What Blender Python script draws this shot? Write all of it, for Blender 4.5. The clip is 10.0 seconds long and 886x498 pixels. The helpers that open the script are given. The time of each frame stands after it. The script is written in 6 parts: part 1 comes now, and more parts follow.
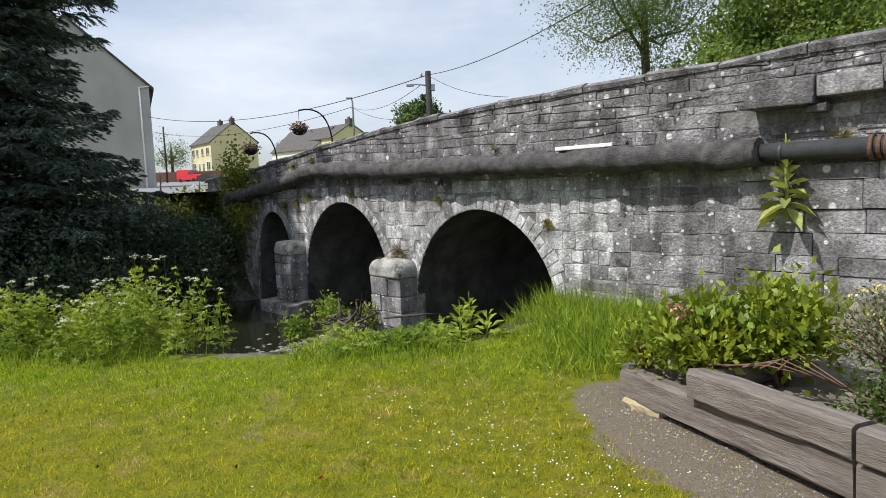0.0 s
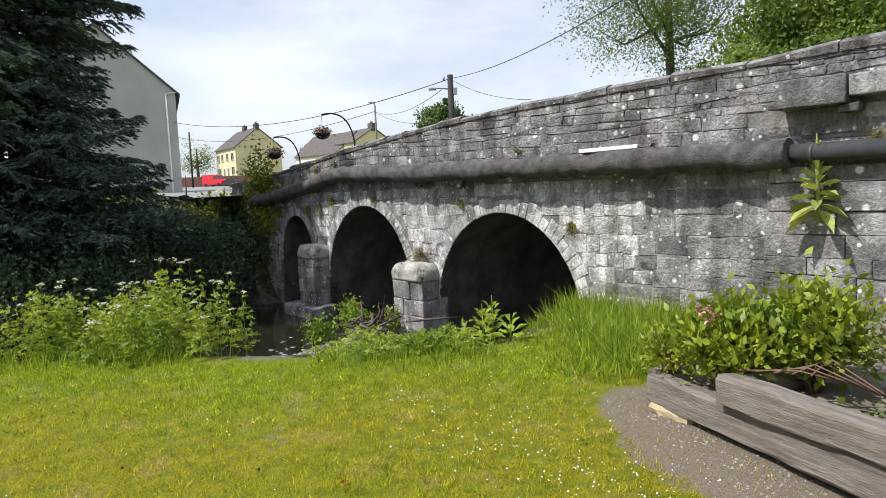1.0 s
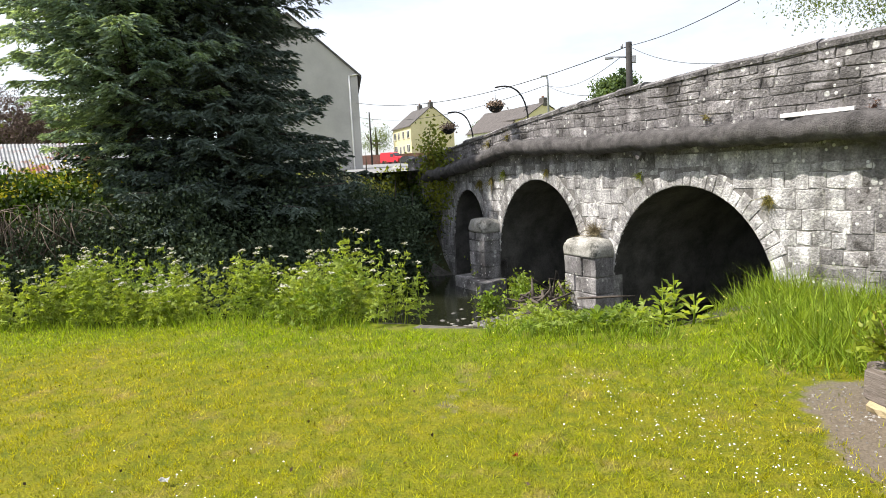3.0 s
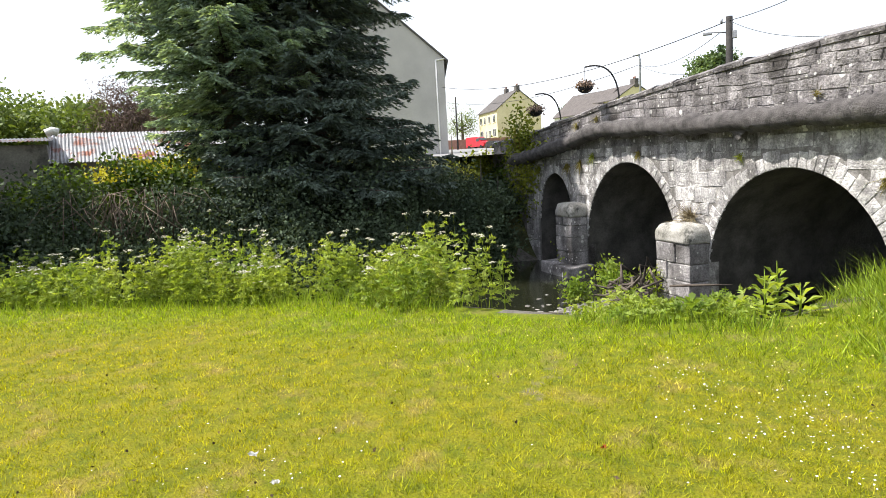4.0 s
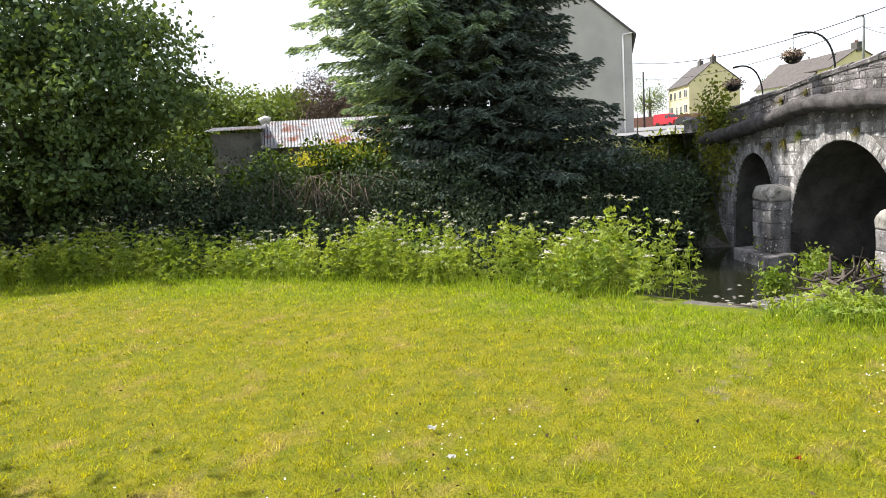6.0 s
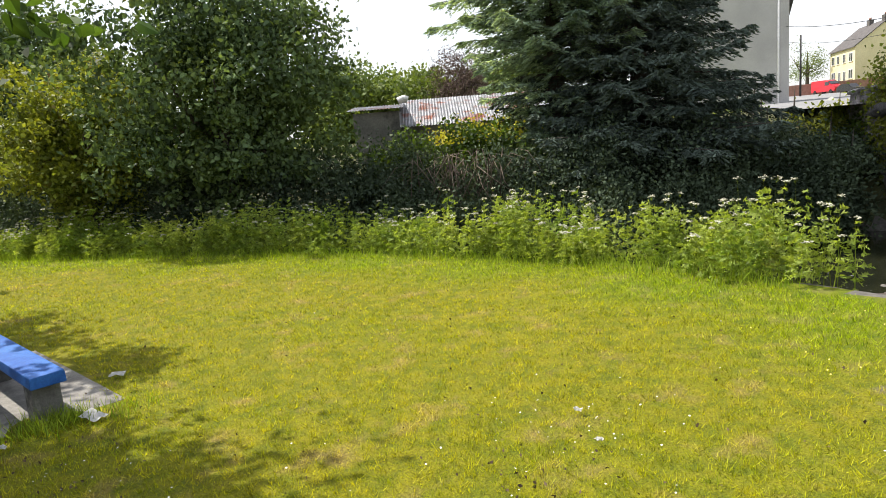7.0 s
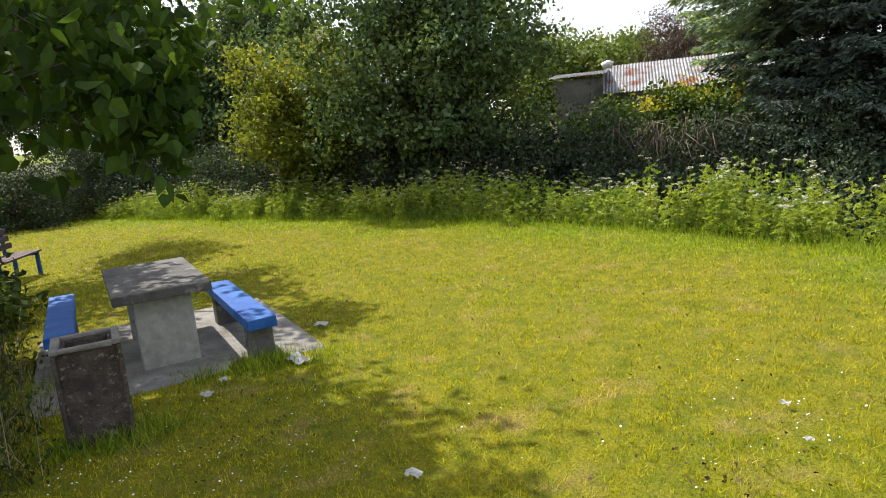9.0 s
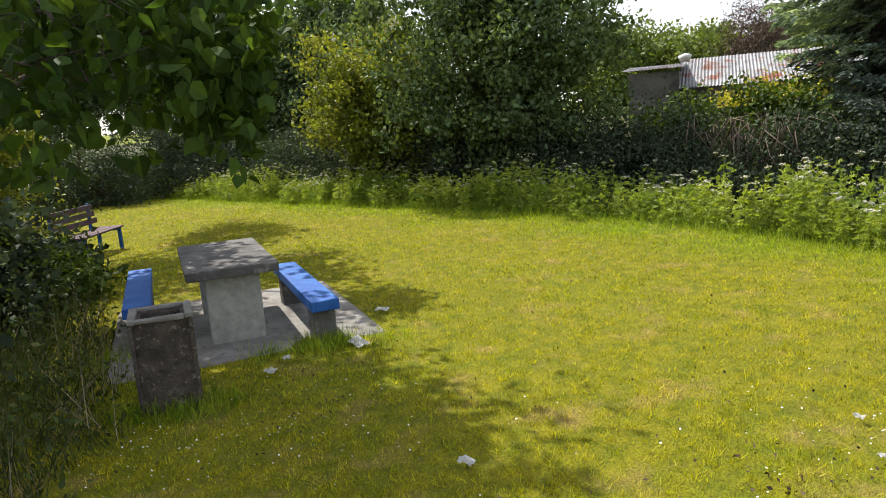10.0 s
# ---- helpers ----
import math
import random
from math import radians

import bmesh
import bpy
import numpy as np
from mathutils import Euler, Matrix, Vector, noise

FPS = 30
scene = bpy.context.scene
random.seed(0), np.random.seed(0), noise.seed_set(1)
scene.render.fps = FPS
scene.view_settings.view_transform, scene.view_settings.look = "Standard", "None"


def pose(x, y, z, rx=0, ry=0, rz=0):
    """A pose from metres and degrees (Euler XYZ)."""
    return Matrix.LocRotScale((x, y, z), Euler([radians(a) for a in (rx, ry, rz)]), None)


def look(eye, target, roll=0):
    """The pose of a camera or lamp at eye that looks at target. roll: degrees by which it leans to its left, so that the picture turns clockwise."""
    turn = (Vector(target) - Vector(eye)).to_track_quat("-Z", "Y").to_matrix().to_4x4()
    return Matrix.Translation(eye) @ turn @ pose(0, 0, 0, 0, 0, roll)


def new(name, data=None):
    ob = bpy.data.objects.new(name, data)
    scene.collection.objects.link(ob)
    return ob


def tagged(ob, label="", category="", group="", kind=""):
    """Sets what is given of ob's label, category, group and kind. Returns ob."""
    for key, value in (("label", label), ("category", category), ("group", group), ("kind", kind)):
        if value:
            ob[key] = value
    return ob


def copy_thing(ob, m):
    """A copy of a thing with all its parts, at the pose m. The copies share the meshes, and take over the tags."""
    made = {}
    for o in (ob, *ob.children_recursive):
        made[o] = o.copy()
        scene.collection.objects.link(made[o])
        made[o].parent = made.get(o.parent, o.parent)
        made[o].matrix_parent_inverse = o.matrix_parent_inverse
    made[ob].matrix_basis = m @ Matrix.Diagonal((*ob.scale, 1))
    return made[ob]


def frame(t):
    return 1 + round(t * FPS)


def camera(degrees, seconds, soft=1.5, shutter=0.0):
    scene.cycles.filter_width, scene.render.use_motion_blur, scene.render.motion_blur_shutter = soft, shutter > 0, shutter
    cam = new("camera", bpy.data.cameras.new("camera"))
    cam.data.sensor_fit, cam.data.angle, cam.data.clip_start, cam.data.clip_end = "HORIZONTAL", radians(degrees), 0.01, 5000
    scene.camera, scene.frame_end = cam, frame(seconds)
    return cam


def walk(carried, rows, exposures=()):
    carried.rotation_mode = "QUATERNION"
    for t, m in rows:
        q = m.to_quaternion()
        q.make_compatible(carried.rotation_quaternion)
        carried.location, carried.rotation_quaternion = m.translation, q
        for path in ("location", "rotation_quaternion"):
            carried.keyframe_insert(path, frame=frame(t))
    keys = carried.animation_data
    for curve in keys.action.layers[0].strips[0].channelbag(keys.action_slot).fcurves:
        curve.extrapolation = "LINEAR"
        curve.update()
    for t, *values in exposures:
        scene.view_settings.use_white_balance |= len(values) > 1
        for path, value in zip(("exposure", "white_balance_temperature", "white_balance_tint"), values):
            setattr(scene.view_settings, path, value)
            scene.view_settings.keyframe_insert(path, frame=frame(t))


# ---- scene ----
cam = camera(67.7, 10.0, soft=0.5)
ROWS = [
    (0, 0.000, 0.000, 1.850, 84.495, 2.389, -0.230),
    (0.5, 0.002, 0.018, 1.849, 84.806, 2.584, 0.385),
    (1, -0.007, 0.043, 1.836, 84.918, 2.580, 1.680),
    (1.5, -0.021, 0.057, 1.826, 84.682, 2.536, 4.053),
    (2, -0.045, 0.099, 1.809, 84.410, 2.829, 7.616),
    (2.5, -0.063, 0.137, 1.792, 84.111, 2.874, 11.943),
    (4, -0.125, 0.289, 1.744, 82.701, 3.230, 23.636),
    (4.5, -0.133, 0.306, 1.731, 82.744, 3.403, 26.585),
    (5, -0.148, 0.324, 1.722, 82.636, 3.655, 30.146),
    (6.5, -0.084, 0.168, 1.848, 81.378, 4.170, 44.448),
    (7, -0.109, 0.066, 1.887, 80.639, 4.556, 50.228),
    (7.5, -0.129, 0.128, 1.862, 80.066, 4.491, 55.874),
    (8, -0.144, 0.164, 1.836, 79.869, 3.966, 60.533),
    (8.5, -0.161, 0.185, 1.825, 79.682, 5.130, 63.826),
    (9, -0.166, 0.204, 1.812, 79.652, 5.261, 67.472),
    (9.5, -0.160, 0.219, 1.806, 79.264, 4.579, 70.611),
    (10, -0.157, 0.206, 1.805, 79.326, 3.850, 73.305),
]
walk(cam, [(t, pose(x, y, z, rx, ry, rz)) for t, x, y, z, rx, ry, rz in ROWS],
     [(0.0, -0.08, 6150, 10), (1.2, 0.2, 6300, 10), (2.5, 0.38, 6550, 11), (4.0, 0.7, 6500, 12), (5.2, 0.7, 6500, 12), (7.0, 0.55, 6600, 12), (10.0, 0.45, 6600, 12)])

# ---- light ----
SUN = Vector((-0.93, -0.37, 0)).normalized() * math.cos(radians(54)) + Vector((0, 0, math.sin(radians(54))))
world = bpy.data.worlds.new("sky")
scene.world = world
world.use_nodes = True
wn, wl = world.node_tree.nodes, world.node_tree.links
wn.clear()
sky = wn.new("ShaderNodeTexSky")
sky.sky_type, sky.sun_disc = "NISHITA", False
sky.sun_elevation, sky.sun_rotation = radians(54), math.atan2(-0.93, -0.37) % (2 * math.pi)
sky.air_density, sky.dust_density = 1.0, 2.0
wtc, wmap = wn.new("ShaderNodeTexCoord"), wn.new("ShaderNodeMapping")
wmap.inputs["Scale"].default_value = (1.2, 1.2, 3.5)
wnoise, wramp, wmix = wn.new("ShaderNodeTexNoise"), wn.new("ShaderNodeValToRGB"), wn.new("ShaderNodeMix")
wnoise.inputs["Scale"].default_value, wnoise.inputs["Detail"].default_value, wnoise.inputs["Roughness"].default_value = 1.6, 6, 0.6
wramp.color_ramp.elements[0].position, wramp.color_ramp.elements[0].color = 0.30, (0.25, 0.25, 0.25, 1)
wramp.color_ramp.elements[1].position, wramp.color_ramp.elements[1].color = 0.72, (0.9, 0.9, 0.9, 1)
wmix.data_type = "RGBA"
wmix.inputs["B"].default_value = (7.0, 7.2, 7.6, 1)
wbg, wout = wn.new("ShaderNodeBackground"), wn.new("ShaderNodeOutputWorld")
wbg.inputs["Strength"].default_value = 0.14
wl.new(wtc.outputs["Generated"], wmap.inputs["Vector"])
wl.new(wmap.outputs["Vector"], wnoise.inputs["Vector"])
wl.new(wnoise.outputs["Fac"], wramp.inputs["Fac"])
wl.new(wramp.outputs["Color"], wmix.inputs["Factor"])
wl.new(sky.outputs["Color"], wmix.inputs["A"])
wl.new(wmix.outputs["Result"], wbg.inputs["Color"])
wl.new(wbg.outputs["Background"], wout.inputs["Surface"])
sun_data = bpy.data.lights.new("sun", "SUN")
sun_data.energy, sun_data.angle, sun_data.color = 5.0, radians(0.6), (1.0, 0.95, 0.86)
sun = new("sun", sun_data)
sun.matrix_world = look(SUN * 60, (0, 0, 0))


# ---- materials ----
def mat(name, c1, c2, scale=4.0, rough=0.8, bump=0.3, fine=60.0, c3=None, c3_at=(0.55, 0.68), c3_scale=1.3, island=0.0,
        obj=0.0, metal=0.0, trans=0.0, stretch=(1, 1, 1), spec=0.3, fine_mix=0.35, bump_d=0.02, streak=0.0, spots=0.0):
    """Two-scale noise colour with bump; c3: patches of a third colour; island/obj: brightness spread from piece to piece; trans: light through leaves; spots: share of round pale lichens."""
    m = bpy.data.materials.new(name)
    m.use_nodes = True
    n, l = m.node_tree.nodes, m.node_tree.links
    n.clear()
    out, bs = n.new("ShaderNodeOutputMaterial"), n.new("ShaderNodeBsdfPrincipled")
    tc, mp = n.new("ShaderNodeTexCoord"), n.new("ShaderNodeMapping")
    geo = n.new("ShaderNodeNewGeometry")
    mp.inputs["Scale"].default_value = stretch
    l.new(geo.outputs["Position"] if stretch == (1, 1, 1) else tc.outputs["Object"], mp.inputs["Vector"])

    def noise_of(sc, det=5):
        t = n.new("ShaderNodeTexNoise")
        t.inputs["Scale"].default_value, t.inputs["Detail"].default_value, t.inputs["Roughness"].default_value = sc, det, 0.62
        l.new(mp.outputs["Vector"], t.inputs["Vector"])
        return t

    def mix(a, b, f, kind="MIX"):
        t = n.new("ShaderNodeMix")
        t.data_type, t.blend_type = "RGBA", kind
        for s, v in (("A", a), ("B", b), ("Factor", f)):
            if hasattr(v, "links"):
                l.new(v, t.inputs[s])
            else:
                t.inputs[s].default_value = (*v, 1) if isinstance(v, tuple) else v
        return t.outputs["Result"]

    def ramp(v, a, b):
        t = n.new("ShaderNodeMapRange")
        t.inputs["From Min"].default_value, t.inputs["From Max"].default_value = a, b
        l.new(v, t.inputs["Value"])
        return t.outputs["Result"]

    big, small = noise_of(scale), noise_of(fine, 4)
    col = mix(c1, c2, ramp(big.outputs["Fac"], 0.36, 0.64))
    if c3:
        third = noise_of(c3_scale, 7)
        col = mix(col, c3, ramp(third.outputs["Fac"], *c3_at))
    speck = mix((0.45, 0.45, 0.45), (1.5, 1.5, 1.5), ramp(small.outputs["Fac"], 0.3, 0.7))
    col = mix(col, speck, fine_mix, "MULTIPLY")
    if streak:
        sm, st = n.new("ShaderNodeMapping"), n.new("ShaderNodeTexNoise")
        sm.inputs["Scale"].default_value = (2.2, 2.2, 0.45)
        st.inputs["Scale"].default_value, st.inputs["Detail"].default_value = 1.6, 5
        l.new(geo.outputs["Position"], sm.inputs["Vector"])
        l.new(sm.outputs["Vector"], st.inputs["Vector"])
        col = mix(col, mix((0.35, 0.34, 0.32), (1.2, 1.2, 1.2), ramp(st.outputs["Fac"], 0.38, 0.6)), streak, "MULTIPLY")
    if spots:
        lichen = None
        for sc, rad in ((5.0, 0.26), (11.0, 0.30)):
            vo, wob_ = n.new("ShaderNodeTexVoronoi"), n.new("ShaderNodeMath")
            vo.inputs["Scale"].default_value = sc
            l.new(mp.outputs["Vector"], vo.inputs["Vector"])
            wob_.operation = "MULTIPLY_ADD"
            l.new(small.outputs["Fac"], wob_.inputs[0])
            wob_.inputs[1].default_value = 0.22
            l.new(vo.outputs["Distance"], wob_.inputs[2])
            disc = ramp(wob_.outputs[0], rad + 0.10, rad + 0.02)
            sep, mul = n.new("ShaderNodeSeparateColor"), n.new("ShaderNodeMath")
            l.new(vo.outputs["Color"], sep.inputs["Color"])
            mul.operation = "MULTIPLY"
            l.new(disc, mul.inputs[0])
            l.new(ramp(sep.outputs["Red"], 1.0 - spots, 1.02 - spots), mul.inputs[1])
            col = mix(col, (0.62, 0.62, 0.60), mul.outputs[0])
    for amount, node, sock in ((island, "ShaderNodeNewGeometry", "Random Per Island"), (obj, "ShaderNodeObjectInfo", "Random")):
        if amount:
            r = n.new(node)
            k = mix((1 - amount,) * 3, (1 + amount,) * 3, r.outputs[sock])
            col = mix(col, k, 1.0, "MULTIPLY")
    l.new(col, bs.inputs["Base Color"])
    bs.inputs["Roughness"].default_value, bs.inputs["Metallic"].default_value = rough, metal
    bs.inputs["Specular IOR Level"].default_value = spec
    if bump:
        add = n.new("ShaderNodeMath")
        add.operation = "ADD"
        l.new(big.outputs["Fac"], add.inputs[0])
        l.new(small.outputs["Fac"], add.inputs[1])
        b = n.new("ShaderNodeBump")
        b.inputs["Strength"].default_value, b.inputs["Distance"].default_value = bump, bump_d
        l.new(add.outputs[0], b.inputs["Height"])
        l.new(b.outputs["Normal"], bs.inputs["Normal"])
    if trans:
        tr, ms = n.new("ShaderNodeBsdfTranslucent"), n.new("ShaderNodeMixShader")
        ms.inputs["Fac"].default_value = trans
        glow = mix(col, (1.5, 1.45, 0.55), 1.0, "MULTIPLY")
        l.new(glow, tr.inputs["Color"])
        l.new(bs.outputs[0], ms.inputs[1])
        l.new(tr.outputs[0], ms.inputs[2])
        l.new(ms.outputs[0], out.inputs["Surface"])
    else:
        l.new(bs.outputs[0], out.inputs["Surface"])
    return m


STONE = mat("limestone", (0.165, 0.157, 0.16), (0.36, 0.347, 0.35), 3.4, 0.92, 0.9, 30, (0.09, 0.083, 0.08), (0.57, 0.66), 1.7, obj=0.3, bump_d=0.03, fine_mix=0.75, streak=0.6, spots=0.22)
RUBBLE = mat("rubble_stone", (0.160, 0.150, 0.154), (0.35, 0.335, 0.338), 3.4, 0.92, 0.9, 30, (0.09, 0.083, 0.08), (0.56, 0.66), 1.7, island=0.28, bump_d=0.04, fine_mix=0.75, streak=0.6, spots=0.24)
LIMED = mat("lime_stained_limestone", (0.30, 0.292, 0.296), (0.54, 0.53, 0.532), 2.6, 0.92, 0.9, 30, (0.68, 0.675, 0.66), (0.53, 0.62), 6, island=0.24, obj=0.15, bump_d=0.03, fine_mix=0.75, streak=0.7, spots=0.35)
MORTAR = mat("mortar", (0.17, 0.162, 0.155), (0.31, 0.30, 0.29), 3, 0.95, 0.8, 30, (0.44, 0.43, 0.41), (0.56, 0.66), 3.0, fine_mix=0.6, streak=0.5)
# arch undersides and inner sides: a darker stone colour than the outer faces
VAULT = mat("dark_vault_stone", (0.05, 0.048, 0.044), (0.12, 0.115, 0.105), 2, 0.85, 0.7, 25)
LAWN = mat("lawn_turf", (0.122, 0.142, 0.003), (0.228, 0.211, 0.006), 5.5, 0.95, 0.9, 60, (0.25, 0.19, 0.05), (0.54, 0.72), 2.3, fine_mix=0.8, bump_d=0.03)
BLADE = mat("grass_blade", (0.212, 0.250, 0.005), (0.460, 0.415, 0.012), 6.5, 0.65, 0, 26, (0.52, 0.42, 0.12), (0.56, 0.70), 2.3, island=0.6, trans=0.42, fine_mix=0.55)
TALL = mat("tall_grass_blade", (0.12, 0.205, 0.012), (0.27, 0.345, 0.03), 5, 0.6, 0, 30, island=0.55, trans=0.35)
SOIL = mat("bare_soil", (0.13, 0.115, 0.085), (0.22, 0.20, 0.16), 2.5, 0.95, 0.8, 70, (0.30, 0.28, 0.25), (0.55, 0.7), 5)
BED = mat("river_gravel", (0.09, 0.085, 0.075), (0.20, 0.19, 0.17), 6, 0.9, 0.9, 40)
BANK = mat("bank_earth", (0.04, 0.045, 0.02), (0.08, 0.085, 0.03), 2, 0.95, 0.7, 30)


def blend_by(m, attribute, colour):
    """Turns a material into another colour where the mesh attribute says so, with a ragged edge."""
    n, l = m.node_tree.nodes, m.node_tree.links
    bs = next(k for k in n if k.type == "BSDF_PRINCIPLED")
    src = bs.inputs["Base Color"].links[0].from_socket
    at, no, ad, mr, mx = (n.new("ShaderNode" + k) for k in ("Attribute", "TexNoise", "Math", "MapRange", "Mix"))
    at.attribute_name = attribute
    no.inputs["Scale"].default_value, no.inputs["Detail"].default_value = 6, 8
    geo = n.new("ShaderNodeNewGeometry")
    l.new(geo.outputs["Position"], no.inputs["Vector"])
    l.new(at.outputs["Fac"], ad.inputs[0])
    l.new(no.outputs["Fac"], ad.inputs[1])
    mr.inputs["From Min"].default_value, mr.inputs["From Max"].default_value = 0.9, 1.1
    l.new(ad.outputs[0], mr.inputs["Value"])
    mx.data_type = "RGBA"
    no2, mx2 = n.new("ShaderNodeTexNoise"), n.new("ShaderNodeMix")
    no2.inputs["Scale"].default_value, no2.inputs["Detail"].default_value = 45, 4
    l.new(geo.outputs["Position"], no2.inputs["Vector"])
    mx2.data_type = "RGBA"
    mx2.inputs["A"].default_value, mx2.inputs["B"].default_value = (*[c * 0.45 for c in colour], 1), (*[c * 1.6 for c in colour], 1)
    l.new(no2.outputs["Fac"], mx2.inputs["Factor"])
    l.new(mr.outputs["Result"], mx.inputs["Factor"])
    l.new(src, mx.inputs["A"])
    l.new(mx2.outputs["Result"], mx.inputs["B"])
    l.new(mx.outputs["Result"], bs.inputs["Base Color"])


blend_by(LAWN, "worn", (0.19, 0.155, 0.115))


def tint_by(m, attribute, colour):
    """Shifts a material softly towards another colour by a mesh attribute between 0 and 1."""
    n, l = m.node_tree.nodes, m.node_tree.links
    bs = next(k for k in n if k.type == "BSDF_PRINCIPLED")
    src = bs.inputs["Base Color"].links[0].from_socket
    at, mx = n.new("ShaderNodeAttribute"), n.new("ShaderNodeMix")
    at.attribute_name, mx.data_type, mx.blend_type = attribute, "RGBA", "MULTIPLY"
    ends = [k.to_socket for k in src.links]
    l.new(at.outputs["Fac"], mx.inputs["Factor"])
    l.new(src, mx.inputs["A"])
    mx.inputs["B"].default_value = (*colour, 1)
    for end in ends:
        l.new(mx.outputs["Result"], end)


# the lawn is lusher and greener beside the river
tint_by(LAWN, "lush", (0.80, 1.0, 0.9))
tint_by(BLADE, "lush", (0.74, 1.0, 0.8))


# ---- helpers of the scene ----
def part(name, bm, material, parent=None, label=""):
    me = bpy.data.meshes.new(name)
    bm.to_mesh(me)
    bm.free()
    me.materials.append(material)
    ob = new(name, me)
    ob.parent = parent
    if label:
        ob["label"] = label
    return ob


def thing(name, m=None, label="", category="", group="", kind=""):
    e = new(name)
    e.empty_display_size = 0.2
    if m is not None:
        e.matrix_world = m
    return tagged(e, label, category, group, kind)


def box(bm, lo, hi, bevel=0.0, jitter=0.0, m=None):
    lo, hi = Vector(lo), Vector(hi)
    r = bmesh.ops.create_cube(bm, size=1.0, matrix=Matrix.Translation((lo + hi) / 2) @ Matrix.Diagonal((*(hi - lo), 1)))
    vs = r["verts"]
    if jitter:
        for v in vs:
            v.co += Vector([random.uniform(-jitter, jitter) for _ in range(3)])
    if bevel:
        es = list({e for v in vs for e in v.link_edges})
        r = bmesh.ops.bevel(bm, geom=es, offset=bevel, segments=1 if bevel < 0.012 else 2, affect="EDGES", profile=0.6)
        vs = list({v for f in r["faces"] for v in f.verts} | {v for v in vs if v.is_valid})
    if m is not None:
        bmesh.ops.transform(bm, matrix=m, verts=[v for v in vs if v.is_valid])
    return bm


def new_box(lo, hi, bevel=0.0, jitter=0.0, m=None):
    return box(bmesh.new(), lo, hi, bevel, jitter, m)


def tube(bm, pts, radii, seg=8, wob=0.0):
    pts = [Vector(p) for p in pts]
    if not hasattr(radii, "__len__"):
        radii = [radii] * len(pts)
    rings = []
    for i, p in enumerate(pts):
        d = (pts[min(i + 1, len(pts) - 1)] - pts[max(i - 1, 0)]).normalized()
        a = d.orthogonal().normalized() if abs(d.z) > 0.9 else d.cross(Vector((0, 0, 1))).normalized()
        b = d.cross(a)
        ring = []
        for k in range(seg):
            ang = 2 * math.pi * k / seg
            rr = radii[i] * (1 + (random.uniform(-wob, wob) if wob else 0))
            ring.append(bm.verts.new(p + (a * math.cos(ang) + b * math.sin(ang)) * rr))
        rings.append(ring)
    for r0, r1 in zip(rings, rings[1:]):
        for k in range(seg):
            f = bm.faces.new((r0[k], r0[(k + 1) % seg], r1[(k + 1) % seg], r1[k]))
            f.smooth = True
    bm.faces.new(rings[0][::-1])
    bm.faces.new(rings[-1])
    return bm


def new_tube(pts, radii, seg=8, wob=0.0):
    return tube(bmesh.new(), pts, radii, seg, wob)


def polys(name, verts, material, parent=None, label="", smooth=False):
    """One mesh of many separate polygons: verts is (count, corners, 3)."""
    verts = np.asarray(verts, dtype=np.float32)
    cnt, k = verts.shape[0], verts.shape[1]
    me = bpy.data.meshes.new(name)
    me.vertices.add(cnt * k)
    me.vertices.foreach_set("co", verts.reshape(-1))
    me.loops.add(cnt * k)
    me.loops.foreach_set("vertex_index", np.arange(cnt * k, dtype=np.int32))
    me.polygons.add(cnt)
    me.polygons.foreach_set("loop_start", np.arange(0, cnt * k, k, dtype=np.int32))
    me.update(calc_edges=True)
    me.materials.append(material)
    ob = new(name, me)
    ob.parent = parent
    if label:
        ob["label"] = label
    return ob


rng = np.random.default_rng(5)


def unit(v):
    return v / (np.linalg.norm(v, axis=1, keepdims=True) + 1e-9)


def leaves(centres, length, width, out=None, spread=1.0, droop=0.0):
    """Folded rhombic leaves at the centres, each of its own size and turn. out: a preferred direction for each."""
    n = len(centres)
    d = rng.normal(size=(n, 3))
    if out is not None:
        d = unit(out) + d * spread * 0.6
    d[:, 2] -= droop
    d = unit(d)
    side = unit(np.cross(d, rng.normal(size=(n, 3))))
    up = np.cross(d, side)
    ln = length * rng.uniform(0.6, 1.35, (n, 1))
    wd = width * rng.uniform(0.7, 1.3, (n, 1))
    a = centres - d * ln * 0.5
    c = centres + d * ln * 0.5
    mid = centres - d * ln * 0.08 + up * wd * 0.22
    return np.stack([a, mid + side * wd * 0.5, c, mid - side * wd * 0.5], axis=1)


def blades(base, height, width, lean=0.35, curve=True):
    n = len(base)
    ang = rng.uniform(0, 2 * np.pi, n)
    side = np.stack([np.cos(ang), np.sin(ang), np.zeros(n)], 1) * width * rng.uniform(0.6, 1.3, (n, 1))
    ang2 = rng.uniform(0, 2 * np.pi, n)
    h = height * rng.uniform(0.5, 1.3, (n, 1))
    tip = base + np.stack([np.cos(ang2), np.sin(ang2), np.zeros(n)], 1) * h * lean * rng.uniform(0, 1.6, (n, 1))
    tip[:, 2] += h[:, 0]
    return np.stack([base - side, base + side, tip], axis=1)


# ---- ground ----
EDGE = [(24.5, 29.3), (2.0, 9.7), (1.1, 8.1), (0.35, 7.3), (-0.85, 7.0), (-2.4, 7.3), (-3.9, 7.7), (-6.0, 7.9), (-9.0, 7.4),
        (-12.5, 5.9), (-16.7, 3.4), (-23.0, -0.8), (-60.0, -22.0)]
EDGE_A = np.array(EDGE)


